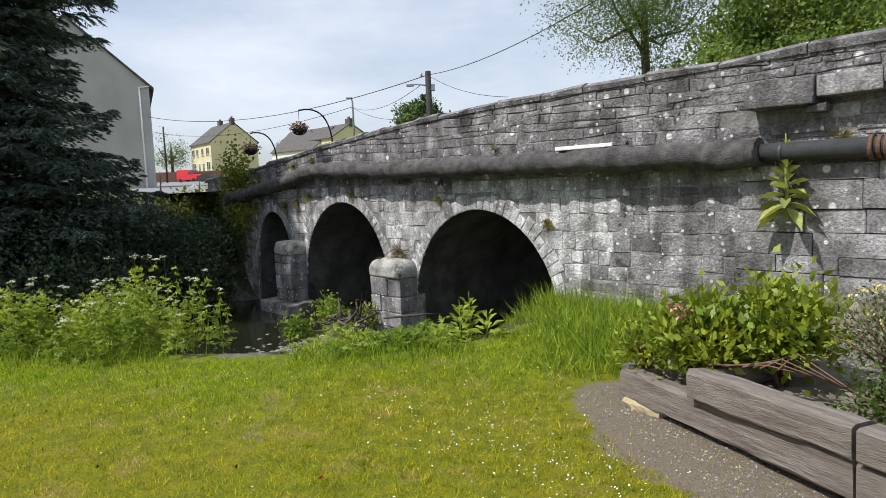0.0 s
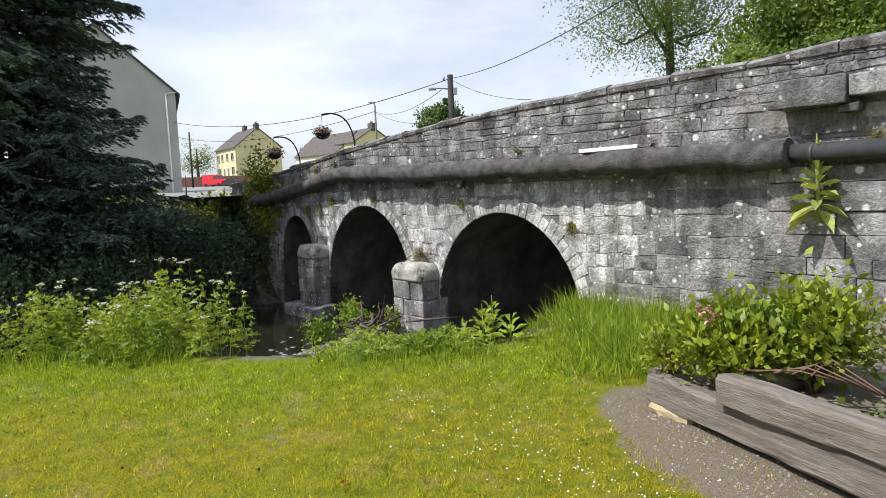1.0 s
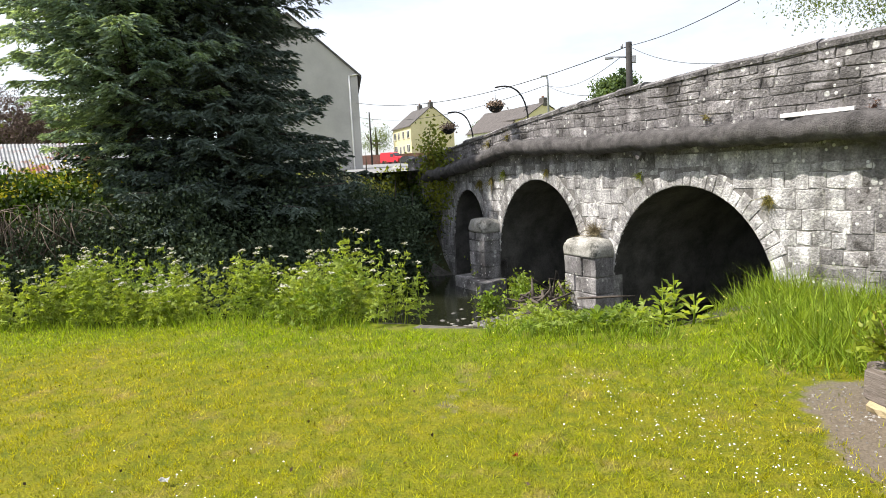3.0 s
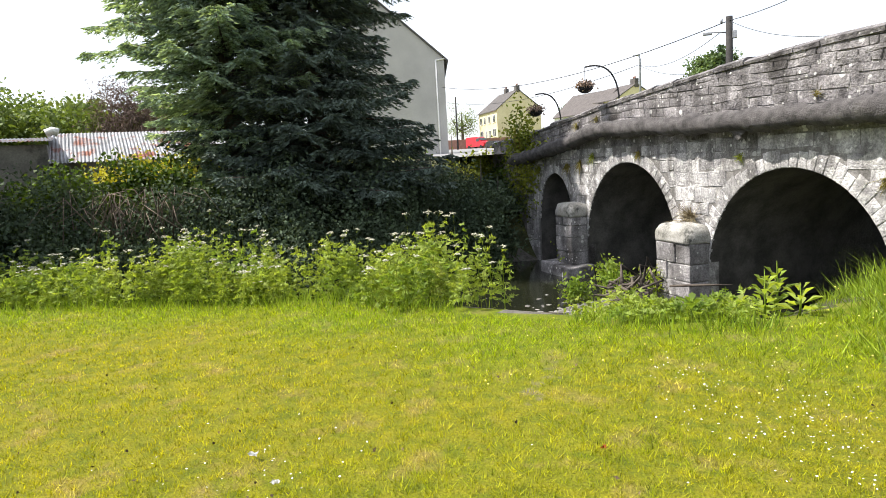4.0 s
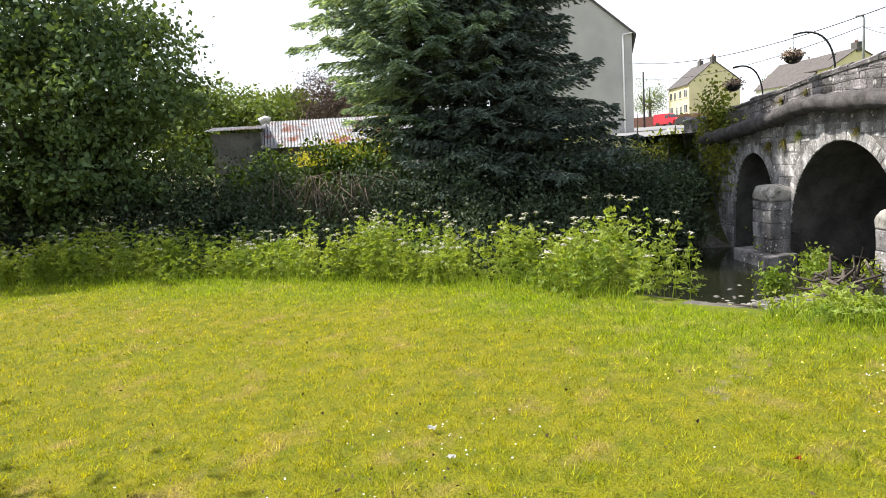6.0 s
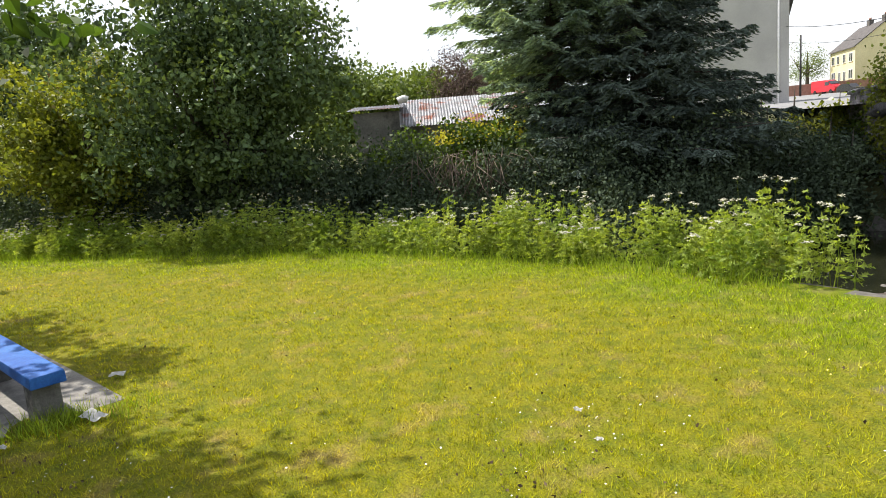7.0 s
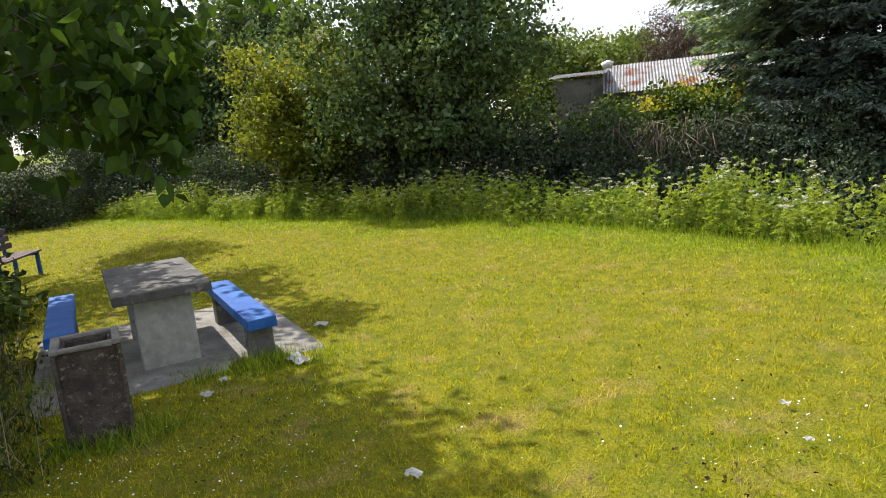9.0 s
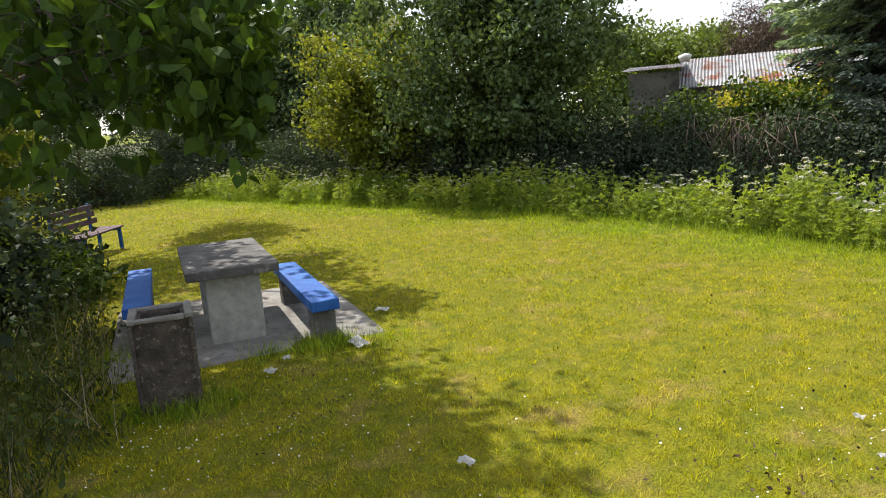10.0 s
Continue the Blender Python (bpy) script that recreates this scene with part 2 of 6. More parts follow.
def edge_dist(x, y):
    """Metres from the lawn's edge; positive towards the river."""
    p = np.stack([x, y], -1)[..., None, :]
    a, b = EDGE_A[:-1], EDGE_A[1:]
    ab = b - a
    t = np.clip(((p - a) * ab).sum(-1) / (ab * ab).sum(-1), 0, 1)
    q = a + t[..., None] * ab
    d = np.linalg.norm(p - q, axis=-1)
    k = d.argmin(-1)
    near = np.take_along_axis(d, k[..., None], -1)[..., 0]
    aa, bb = a[k], ab[k]
    side = bb[..., 0] * (y - aa[..., 1]) - bb[..., 1] * (x - aa[..., 0])
    return np.where(side < 0, near, -near)


def smooth(a, b, v):
    t = np.clip((v - a) / (b - a), 0, 1)
    return t * t * (3 - 2 * t)


WATER = -1.04


def ground(x, y):
    x, y = np.asarray(x, float), np.asarray(y, float)
    d = edge_dist(x, y)
    far = 5.5 + 5.5 * smooth(-11, -4, x)
    lawn = -0.15 * smooth(-1, -8, x) + 0.012 * np.sin(x * 1.7 + y * 0.6) + 0.012 * np.sin(y * 2.1 - x)
    bed = -1.32 + 0.34 * np.exp(-(((x + 2.6) / 1.3) ** 2 + ((y - 11.3) / 1.5) ** 2)) + 0.22 * np.exp(-(((x + 1.9) / 1.6) ** 2 + ((y - 13.0) / 1.0) ** 2))
    land = 0.5 + 1.7 * smooth(0, 10, d - far) + 0.022 * np.clip(d - far - 10, 0, 160)
    u = d - far - 10
    land = land + np.where(u < 0, -0.2 * smooth(0, 10, d - far), np.where(u < 90, -0.2 - 0.005 * u + 0.00008 * u * u, -0.002))
    z = lawn + (bed - lawn) * smooth(0.1, 3.2, d)
    z = z + (land - z) * smooth(far - 1.2, far + 1.6, d)
    return z


def lushness(x, y):
    """1 in the green strip beside the riverside plants, 0 on the dry middle of the lawn."""
    d = edge_dist(x, y)
    patch = 0.5 + 0.5 * np.sin(x * 1.1 + 1.7 * np.sin(y * 0.9)) * np.sin(y * 1.3 + 0.7 * np.sin(x * 1.9))
    return np.clip(smooth(-2.4, -0.3, d + 0.35 * np.sin(x * 2.3)) * 0.9 + 0.22 * patch * smooth(0.35, 0.8, patch), 0, 1)


def worn_line(y):
    """Where the worn earth before the sleepers begins, in x."""
    return 1.02 + 0.45 * np.clip(4.3 - y, 0, 9) + 0.3 * np.clip(y - 5.5, 0, 2)


def grid_axis(lo, hi, step, grow, limit):
    v = list(np.arange(lo, hi + step / 2, step))
    s = step
    while v[-1] < limit:
        s *= grow
        v.append(v[-1] + s)
    s = step
    while v[0] > -limit:
        s *= grow
        v.insert(0, v[0] - s)
    return np.array(v)


gx, gy = grid_axis(-24, 6, 0.3, 1.22, 2500), grid_axis(-6, 22, 0.3, 1.22, 2500)
GX, GY = np.meshgrid(gx, gy, indexing="ij")
GZ = ground(GX, GY)
nx, ny = GX.shape
gm = bpy.data.meshes.new("ground")
idx = np.arange(nx * ny).reshape(nx, ny)
gm.from_pydata(np.stack([GX, GY, GZ], -1).reshape(-1, 3).tolist(), [],
               np.stack([idx[:-1, :-1], idx[1:, :-1], idx[1:, 1:], idx[:-1, 1:]], -1).reshape(-1, 4).tolist())
for m_ in (LAWN, SOIL, BED, BANK):
    gm.materials.append(m_)
cx, cy = (GX[:-1, :-1] + GX[1:, 1:]) / 2, (GY[:-1, :-1] + GY[1:, 1:]) / 2
cd = edge_dist(cx, cy)
cf = 5.5 + 5.5 * smooth(-11, -4, cx)
mi = np.zeros(cx.shape, int)
mi[(cd > 0.4) & (cd < cf + 12)] = 3
mi[(cd > 2.2) & (cd < cf - 0.3)] = 2
mi[(cd > 0.25) & (cd < 4) & (cx > -3.3) & (cx < -2.0)] = 2
worn = gm.attributes.new("worn", "FLOAT", "POINT")
wv_ = smooth(-0.25, 0.3, GX - worn_line(GY)) * smooth(6.3, 5.6, GY) + 0.44 * np.exp(-(((GX + 1.55) / 0.34) ** 2 + ((GY - 5.2) / 1.5) ** 2))
worn.data.foreach_set("value", wv_.reshape(-1).astype(np.float32))
lush_ = gm.attributes.new("lush", "FLOAT", "POINT")
lush_.data.foreach_set("value", lushness(GX, GY).reshape(-1).astype(np.float32))
gm.polygons.foreach_set("material_index", mi.reshape(-1).astype(np.int32))
gm.polygons.foreach_set("use_smooth", np.ones(len(gm.polygons), bool))
ground_ob = tagged(new("ground", gm), "sunlit yellow-green mown lawn falling to a gravel river bed", "ground", kind="structure")

WATER_M = mat("river_water", (0.012, 0.014, 0.008), (0.02, 0.022, 0.012), 1.0, 0.06, 0.12, 9, spec=0.5, bump_d=0.02)
bm = bmesh.new()
vs = [bm.verts.new((x, y, WATER)) for x, y in ((30, 40), (-8, 40), (-70, -10), (-70, -26), (-22, 1.5), (-3, 9), (3, 9))]
bm.faces.new(vs)
tagged(part("water", bm, WATER_M), "dark shallow river water under the bridge", "water", kind="structure")

# ---- bridge ----
G0, SD, ND = Vector((1.8, 10.0, 0)), Vector((-0.657, 0.754, 0)).normalized(), Vector((-0.754, -0.657, 0)).normalized()
BR = Matrix(((SD.x, ND.x, 0, G0.x), (SD.y, ND.y, 0, G0.y), (0, 0, 1, 0), (0, 0, 0, 1)))
ARCHES = [(1.81, 1.75, -0.42, 1.83), (6.09, 1.68, -0.33, 1.9), (9.38, 0.9, 0.14, 1.22)]
PARAPET = [(-8, 3.24), (-3.3, 3.23), (1.0, 3.18), (3.1, 3.13), (5.4, 2.98), (7.0, 2.86), (9.25, 2.65), (11.2, 2.45), (14, 2.3)]
PIPE = [(-8, 2.05), (-4.3, 2.05), (-1.2, 2.10), (1.5, 2.14), (3.85, 2.18), (5.6, 2.26), (6.9, 2.30), (7.6, 2.18), (8.6, 2.02), (10.7, 1.80), (11.6, 1.72)]


def lerp(tab, s):
    return float(np.interp(s, [a for a, b in tab], [b for a, b in tab]))


def arch_pts(c, h, z0, r, n=28, grow=0.0):
    return [(c + (h + grow) * math.cos(math.pi * k / n), z0 + (r + grow) * math.sin(math.pi * k / n)) for k in range(n + 1)]


bridge = thing("bridge", BR, "old grey limestone road bridge with three arches and a rubble parapet", "bridge", kind="structure")
cuts = sorted(set([-8.0, -5.0, -2.75, 11.6, 13.5] + [round(c + h * math.cos(math.pi * k / 28), 4) for c, h, z0, r in ARCHES for k in range(29)]))


def foot_at(s, e):
    for c, h, z0, r in ARCHES:
        if abs(s + e - c) < h:
            return z0 + r * math.sqrt(max(0.0, 1 - ((s - c) / h) ** 2)) if abs(s - c) < h else z0
    return -1.6


bm = bmesh.new()
for s0, s1 in zip(cuts, cuts[1:]):
    e = (s1 - s0) * 0.01
    b0, b1 = foot_at(s0, e), foot_at(s1, -e)
    t0, t1 = lerp(PIPE, s0) + 0.05, lerp(PIPE, s1) + 0.05
    for o, flip in ((0.0, 1), (-6.5, -1)):
        bm.faces.new([bm.verts.new(p) for p in ((s0, o, b0), (s1, o, b1), (s1, o, t1), (s0, o, t0))][::flip])
    bm.faces.new([bm.verts.new(p) for p in ((s0, 0, t0), (s1, 0, t1), (s1, -6.5, t1), (s0, -6.5, t0))])
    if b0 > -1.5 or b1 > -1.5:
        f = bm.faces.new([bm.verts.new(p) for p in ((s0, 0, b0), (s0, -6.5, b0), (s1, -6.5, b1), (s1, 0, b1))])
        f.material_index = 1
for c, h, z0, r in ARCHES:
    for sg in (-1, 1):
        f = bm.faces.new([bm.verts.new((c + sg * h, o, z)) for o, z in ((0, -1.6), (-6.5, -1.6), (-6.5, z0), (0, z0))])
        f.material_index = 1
for s0 in (-8, 13.5):
    bm.faces.new([bm.verts.new((s0, o, z)) for o, z in ((0, -1.6), (-6.5, -1.6), (-6.5, 2.1), (0, 2.1))])
bmesh.ops.remove_doubles(bm, verts=bm.verts, dist=0.0005)
bmesh.ops.recalc_face_normals(bm, faces=bm.faces)
spandrel = part("wall", bm, MORTAR, bridge, "mortared spandrel wall with dark vaults")
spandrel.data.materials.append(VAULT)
for k, off in enumerate((-0.45, -6.5)):
    bm = bmesh.new()
    ss = np.linspace(-8, 13.5, 44)
    rows_ = [[bm.verts.new((s, o, z)) for s in ss for z in [zz(s)]] for o, zz in
             ((off, lambda s: lerp(PIPE, s) + 0.04), (off + 0.45, lambda s: lerp(PIPE, s) + 0.04),
              (off + 0.43, lambda s: lerp(PARAPET, s) - 0.06), (off + 0.02, lambda s: lerp(PARAPET, s) - 0.06))]
    for i in range(len(ss) - 1):
        for r in range(4):
            bm.faces.new((rows_[r][i], rows_[r][i + 1], rows_[(r + 1) % 4][i + 1], rows_[(r + 1) % 4][i]))
    bm.faces.new([rows_[r][0] for r in range(4)])
    bm.faces.new([rows_[r][-1] for r in range(4)][::-1])
    bmesh.ops.recalc_face_normals(bm, faces=bm.faces)
    part("parapet_core", bm, MORTAR, bridge)
ASPHALT = mat("asphalt", (0.045, 0.045, 0.047), (0.07, 0.07, 0.072), 1, 0.9, 0.4, 80)

# ---- picnic place ----
CONC = mat("weathered_concrete", (0.17, 0.16, 0.145), (0.29, 0.28, 0.255), 3, 0.9, 0.4, 60, (0.12, 0.12, 0.11), (0.58, 0.7), 4)
CONC_LEG = mat("pale_concrete", (0.28, 0.285, 0.25), (0.40, 0.40, 0.35), 2, 0.85, 0.3, 14, (0.2, 0.2, 0.18), (0.6, 0.75), 2)
AGG = mat("pebble_dash_concrete", (0.06, 0.05, 0.042), (0.12, 0.10, 0.085), 7, 0.95, 1.0, 34, (0.30, 0.26, 0.22), (0.58, 0.66), 26, bump_d=0.03)
BLUE = mat("blue_paint", (0.012, 0.085, 0.34), (0.03, 0.14, 0.43), 4, 0.6, 0.25, 50, (0.20, 0.32, 0.52), (0.66, 0.78), 9)
SLAT_M = mat("purple_brown_slat", (0.09, 0.06, 0.07), (0.16, 0.11, 0.12), 5, 0.7, 0.4, 60)
PAPER = mat("white_paper", (0.62, 0.62, 0.62), (0.75, 0.75, 0.74), 20, 0.8, 0.2, 60)
GT = -0.13
# the set lies along this line
PICNIC = Matrix.Translation((-6.45, -0.02, GT)) @ Matrix.Rotation(math.atan2(-0.12, -0.982), 4, "Z")
# local x runs away along the table, local y to the other bench

bm = bmesh.new()
box(bm, (-0.42, -1.3, -0.08), (2.2, 1.15, 0.022), 0.01)
pad = tagged(part("concrete_pad", bm, CONC), "thin pale concrete pad under the picnic table", "pad", kind="structure")
pad.matrix_world = PICNIC
TOPM = mat("slate_grey_tabletop", (0.085, 0.082, 0.078), (0.16, 0.155, 0.145), 3, 0.85, 0.5, 45, (0.36, 0.35, 0.32), (0.56, 0.7), 4)
table = thing("picnic_table", PICNIC, "weathered concrete picnic table with slab top on a concrete pad", "table")
part("tabletop", new_box((0.0, -0.42, 0.68), (1.75, 0.42, 0.77), 0.012, 0.006), TOPM, table, "grey stained concrete slab")
part("leg", new_box((0.16, -0.25, 0.0), (0.34, 0.25, 0.68), 0.012), CONC_LEG, table)
part("leg", new_box((1.38, -0.25, 0.0), (1.56, 0.25, 0.68), 0.012), CONC_LEG, table)
bench = thing("picnic_bench", PICNIC @ Matrix.Translation((-0.48, -0.72, 0)) @ Matrix.Rotation(0.0, 4, "Z"), "low concrete picnic bench with bright blue painted seat", "bench", "picnic benches")
part("seat", new_box((0, -0.13, 0.34), (2.1, 0.13, 0.44), 0.012, 0.004), BLUE, bench, "bright blue painted seat plank")
part("leg", new_box((0.12, -0.11, -0.03), (0.32, 0.11, 0.34), 0.01), TOPM, bench)
part("leg", new_box((1.7, -0.11, -0.03), (1.9, 0.11, 0.34), 0.01), TOPM, bench)
copy_thing(bench, PICNIC @ Matrix.Translation((0.42, 0.87, 0)))

# litter bin
litter_bin = thing("litter_bin", pose(-5.23, -0.52, GT - 0.02, 0, 0, 6), "square concrete litter bin with exposed aggregate sides", "bin")
bm = bmesh.new()
W, H, TH = 0.213, 0.74, 0.045
rings = []
for hw, z in ((W * 0.97, 0), (W * 0.97, 0.05), (W, 0.06), (W, H - 0.02), (W - 0.015, H), (W - TH, H), (W - TH - 0.005, H - 0.02), (W - TH, 0.25)):
    ring = []
    for sx, sy in ((-1, -1), (1, -1), (1, 1), (-1, 1)):
        for ax, ay in ((1, 0), (0, 1)) if sx * sy < 0 else ((0, 1), (1, 0)):
            c_ = 0.03
            ring.append(bm.verts.new((sx * (hw - c_ * ay), sy * (hw - c_ * ax), z)))
    rings.append(ring)
for r0, r1 in zip(rings, rings[1:]):
    for k in range(8):
        bm.faces.new((r0[k], r0[(k + 1) % 8], r1[(k + 1) % 8], r1[k]))
bm.faces.new(rings[0][::-1])
bm.faces.new(rings[-1])
bmesh.ops.recalc_face_normals(bm, faces=bm.faces)
part("body", bm, AGG, litter_bin)
bm = bmesh.new()
for x0, y0, x1, y1 in ((-W, -W, W, -W + 0.05), (-W, W - 0.05, W, W), (-W, -W + 0.051, -W + 0.05, W - 0.051), (W - 0.05, -W + 0.051, W, W - 0.051)):
    box(bm, (x0 - 0.003, y0 - 0.003, H - 0.01), (x1 + 0.003, y1 + 0.003, H + 0.025), 0.012, 0.005)
part("rim", bm, CONC, litter_bin, "worn concrete rim")

# slatted park bench
park = thing("park_bench", pose(-13.5, -2.62, -0.15, 0, 0, 166), "slatted park bench with blue metal ends, standing on grass", "bench")
for i in range(4):
    part("seat_slat", new_box((-0.8, -0.22 + i * 0.12, 0.42), (0.8, -0.12 + i * 0.12, 0.455), 0.006), SLAT_M, park)
for i in range(3):
    part("back_slat", new_box((-0.8, 0.27 + i * 0.03, 0.54 + i * 0.13), (0.8, 0.30 + i * 0.03, 0.64 + i * 0.13), 0.006), SLAT_M, park)
for x in (-0.72, 0.66):
    bm = bmesh.new()
    box(bm, (x, -0.2, 0), (x + 0.06, -0.14, 0.42), 0.006)
    box(bm, (x, 0.2, 0), (x + 0.06, 0.26, 0.42), 0.006)
    box(bm, (x, -0.2, 0.37), (x + 0.06, 0.26, 0.42), 0.006)
    box(bm, (x, 0.24, 0.40), (x + 0.06, 0.29, 0.92), 0.006, 0, Matrix.Translation((0, 0.1, 0)))
    part("end_frame", bm, BLUE, park, "blue painted metal end")

for x, y, a, sx, sy in ((-5.86, 0.99, 20, 0.11, 0.06), (-6.95, 1.43, 60, 0.07, 0.05), (-5.75, 0.35, 10, 0.04, 0.03), (-5.5, 0.2, 70, 0.05, 0.04), (-3.32, 1.16, 40, 0.045, 0.03),
                        (-2.9, 3.4, 15, 0.03, 0.02), (-2.5, 3.1, 80, 0.026, 0.018)):
    bm = bmesh.new()
    n_ = 4
    gv = [[bm.verts.new(((i / n_ - 0.5) * sx * 2, (j / n_ - 0.5) * sy * 2, random.uniform(0, 0.025))) for j in range(n_ + 1)] for i in range(n_ + 1)]
    for i in range(n_):
        for j in range(n_):
            bm.faces.new((gv[i][j], gv[i + 1][j], gv[i + 1][j + 1], gv[i][j + 1]))
    bmesh.ops.solidify(bm, geom=bm.faces[:], thickness=0.003)
    ob = part("litter_paper", bm, PAPER)
    ob.matrix_world = pose(x, y, float(ground(x, y)) + 0.035, 6, 4, a)
    tagged(ob, "crumpled scrap of white paper lying on grass", "litter", "scraps of litter")

# ---- planter of railway sleepers ----
SLEEPER = mat("grey_weathered_sleeper", (0.16, 0.132, 0.115), (0.27, 0.235, 0.21), 4.0, 0.9, 0.8, 26, (0.10, 0.085, 0.075), (0.58, 0.72), 2.5, stretch=(0.5, 6, 6), bump_d=0.02)
FRESH = mat("pale_sawn_timber", (0.36, 0.29, 0.17), (0.46, 0.38, 0.24), 3, 0.8, 0.4, 30, stretch=(0.5, 4, 4))


def sleeper(a, b, z0, w, h, up=(0, 0, 0), label="grey weathered wooden sleeper edging a raised planting bed", material=None):
    a, b = Vector((*a, z0)), Vector((*b, z0))
    ln = (b - a).length
    bm = bmesh.new()
    n_ = 10
    rings = []
    for i in range(n_ + 1):
        x = ln * i / n_
        j = lambda k=0.008: random.uniform(-k, k)
        rings.append([bm.verts.new((x + (j(0.01) if 0 < i < n_ else 0), y + j(), z + j())) for y, z in
                      ((0.012, 0), (w - 0.012, 0), (w, 0.015), (w, h - 0.02), (w - 0.02, h), (0.025, h), (0, h - 0.025), (0, 0.015))])
    for r0, r1 in zip(rings, rings[1:]):
        for k in range(8):
            bm.faces.new((r0[k], r1[k], r1[(k + 1) % 8], r0[(k + 1) % 8]))
    bm.faces.new(rings[0])
    bm.faces.new(rings[-1][::-1])
    bmesh.ops.recalc_face_normals(bm, faces=bm.faces)
    ob = part("sleeper", bm, material or SLEEPER)
    ob.matrix_world = Matrix.Translation(a) @ Matrix.Rotation(math.atan2(b.y - a.y, b.x - a.x), 4, "Z")
    return tagged(ob, label, "sleeper", "planter sleepers")


# front edge runs towards the camera's right; the bed lies on its far side
sleeper((1.42, 5.32), (2.15, 3.41), 0.06, 0.15, 0.235)
sleeper((2.157, 3.39), (2.93, 1.35), 0.06, 0.15, 0.235)
sleeper((1.66, 4.50), (2.12, 3.38), 0.298, 0.18, 0.20, label="thick weathered upper sleeper with a sloping cut end")
sleeper((2.13, 3.35), (2.92, 1.30), 0.298, 0.18, 0.20)
sleeper((1.53, 5.36), (2.35, 5.70), 0.06, 0.13, 0.225)
sleeper((1.93, 4.64), (2.65, 4.95), 0.28, 0.12, 0.16, label="dark damp cross sleeper inside the planting bed")
sleeper((1.41, 5.25), (1.60, 4.90), -0.01, 0.1, 0.075, label="short pale block of sawn timber under a sleeper", material=FRESH)
bm = bmesh.new()
n_ = 26
pts = {}
for i in range(n_ + 1):
    for j in range(n_ + 1):
        u, v = i / n_, j / n_
        p = Vector((1.52, 5.36, 0)).lerp(Vector((3.05, 1.4, 0)), u) + (Vector((0.85, 0.42, 0)) * (v * 3.4))
        z = 0.22 + 0.06 * smooth(0.3, 0.5, u) + 0.25 * v + random.uniform(-0.02, 0.02)
        pts[i, j] = bm.verts.new((p.x, p.y, float(z)))
for i in range(n_):
    for j in range(n_):
        bm.faces.new((pts[i, j], pts[i + 1, j], pts[i + 1, j + 1], pts[i, j + 1]))
tagged(part("bed_soil", bm, SOIL), "gravelly grey soil filling the raised planting bed", "soil", kind="structure")

# ---- village ----
RENDER_GREY = mat("grey_render", (0.38, 0.37, 0.36), (0.45, 0.44, 0.425), 0.5, 0.9, 0.15, 40)
CREAM = mat("cream_render", (0.62, 0.55, 0.34), (0.68, 0.61, 0.39), 0.4, 0.9, 0.1, 20)
WHITE = mat("white_paint", (0.72, 0.71, 0.68), (0.8, 0.79, 0.76), 1, 0.7, 0.1, 20)
SLATE = mat("dark_roof_slate", (0.07, 0.065, 0.065), (0.12, 0.11, 0.105), 2, 0.8, 0.3, 30)
TILE_B = mat("brown_roof_tile", (0.085, 0.076, 0.074), (0.125, 0.112, 0.107), 2, 0.8, 0.3, 30)
GLASSD = mat("dark_window_glass", (0.03, 0.035, 0.04), (0.05, 0.055, 0.06), 2, 0.1, 0, 20, spec=0.6)
BRICK = mat("red_brick_wall", (0.22, 0.12, 0.09), (0.30, 0.17, 0.13), 3, 0.9, 0.3, 40)
RED = mat("red_car_paint", (0.55, 0.015, 0.03), (0.62, 0.02, 0.04), 2, 0.3, 0, 20, spec=0.6)
RUBBER = mat("black_rubber", (0.015, 0.015, 0.015), (0.03, 0.03, 0.03), 4, 0.8, 0.2, 40)
DARKCAR = mat("black_car_paint", (0.012, 0.012, 0.014), (0.025, 0.025, 0.028), 2, 0.25, 0, 20, spec=0.6)
METALG = mat("galvanised_metal", (0.30, 0.31, 0.32), (0.40, 0.41, 0.42), 4, 0.5, 0.2, 40, metal=0.6)
POLEW = mat("creosoted_pole_wood", (0.028, 0.027, 0.027), (0.055, 0.052, 0.05), 3, 0.85, 0.4, 40)
IRON = mat("black_iron", (0.012, 0.012, 0.013), (0.03, 0.03, 0.03), 5, 0.5, 0.3, 50, metal=0.4)


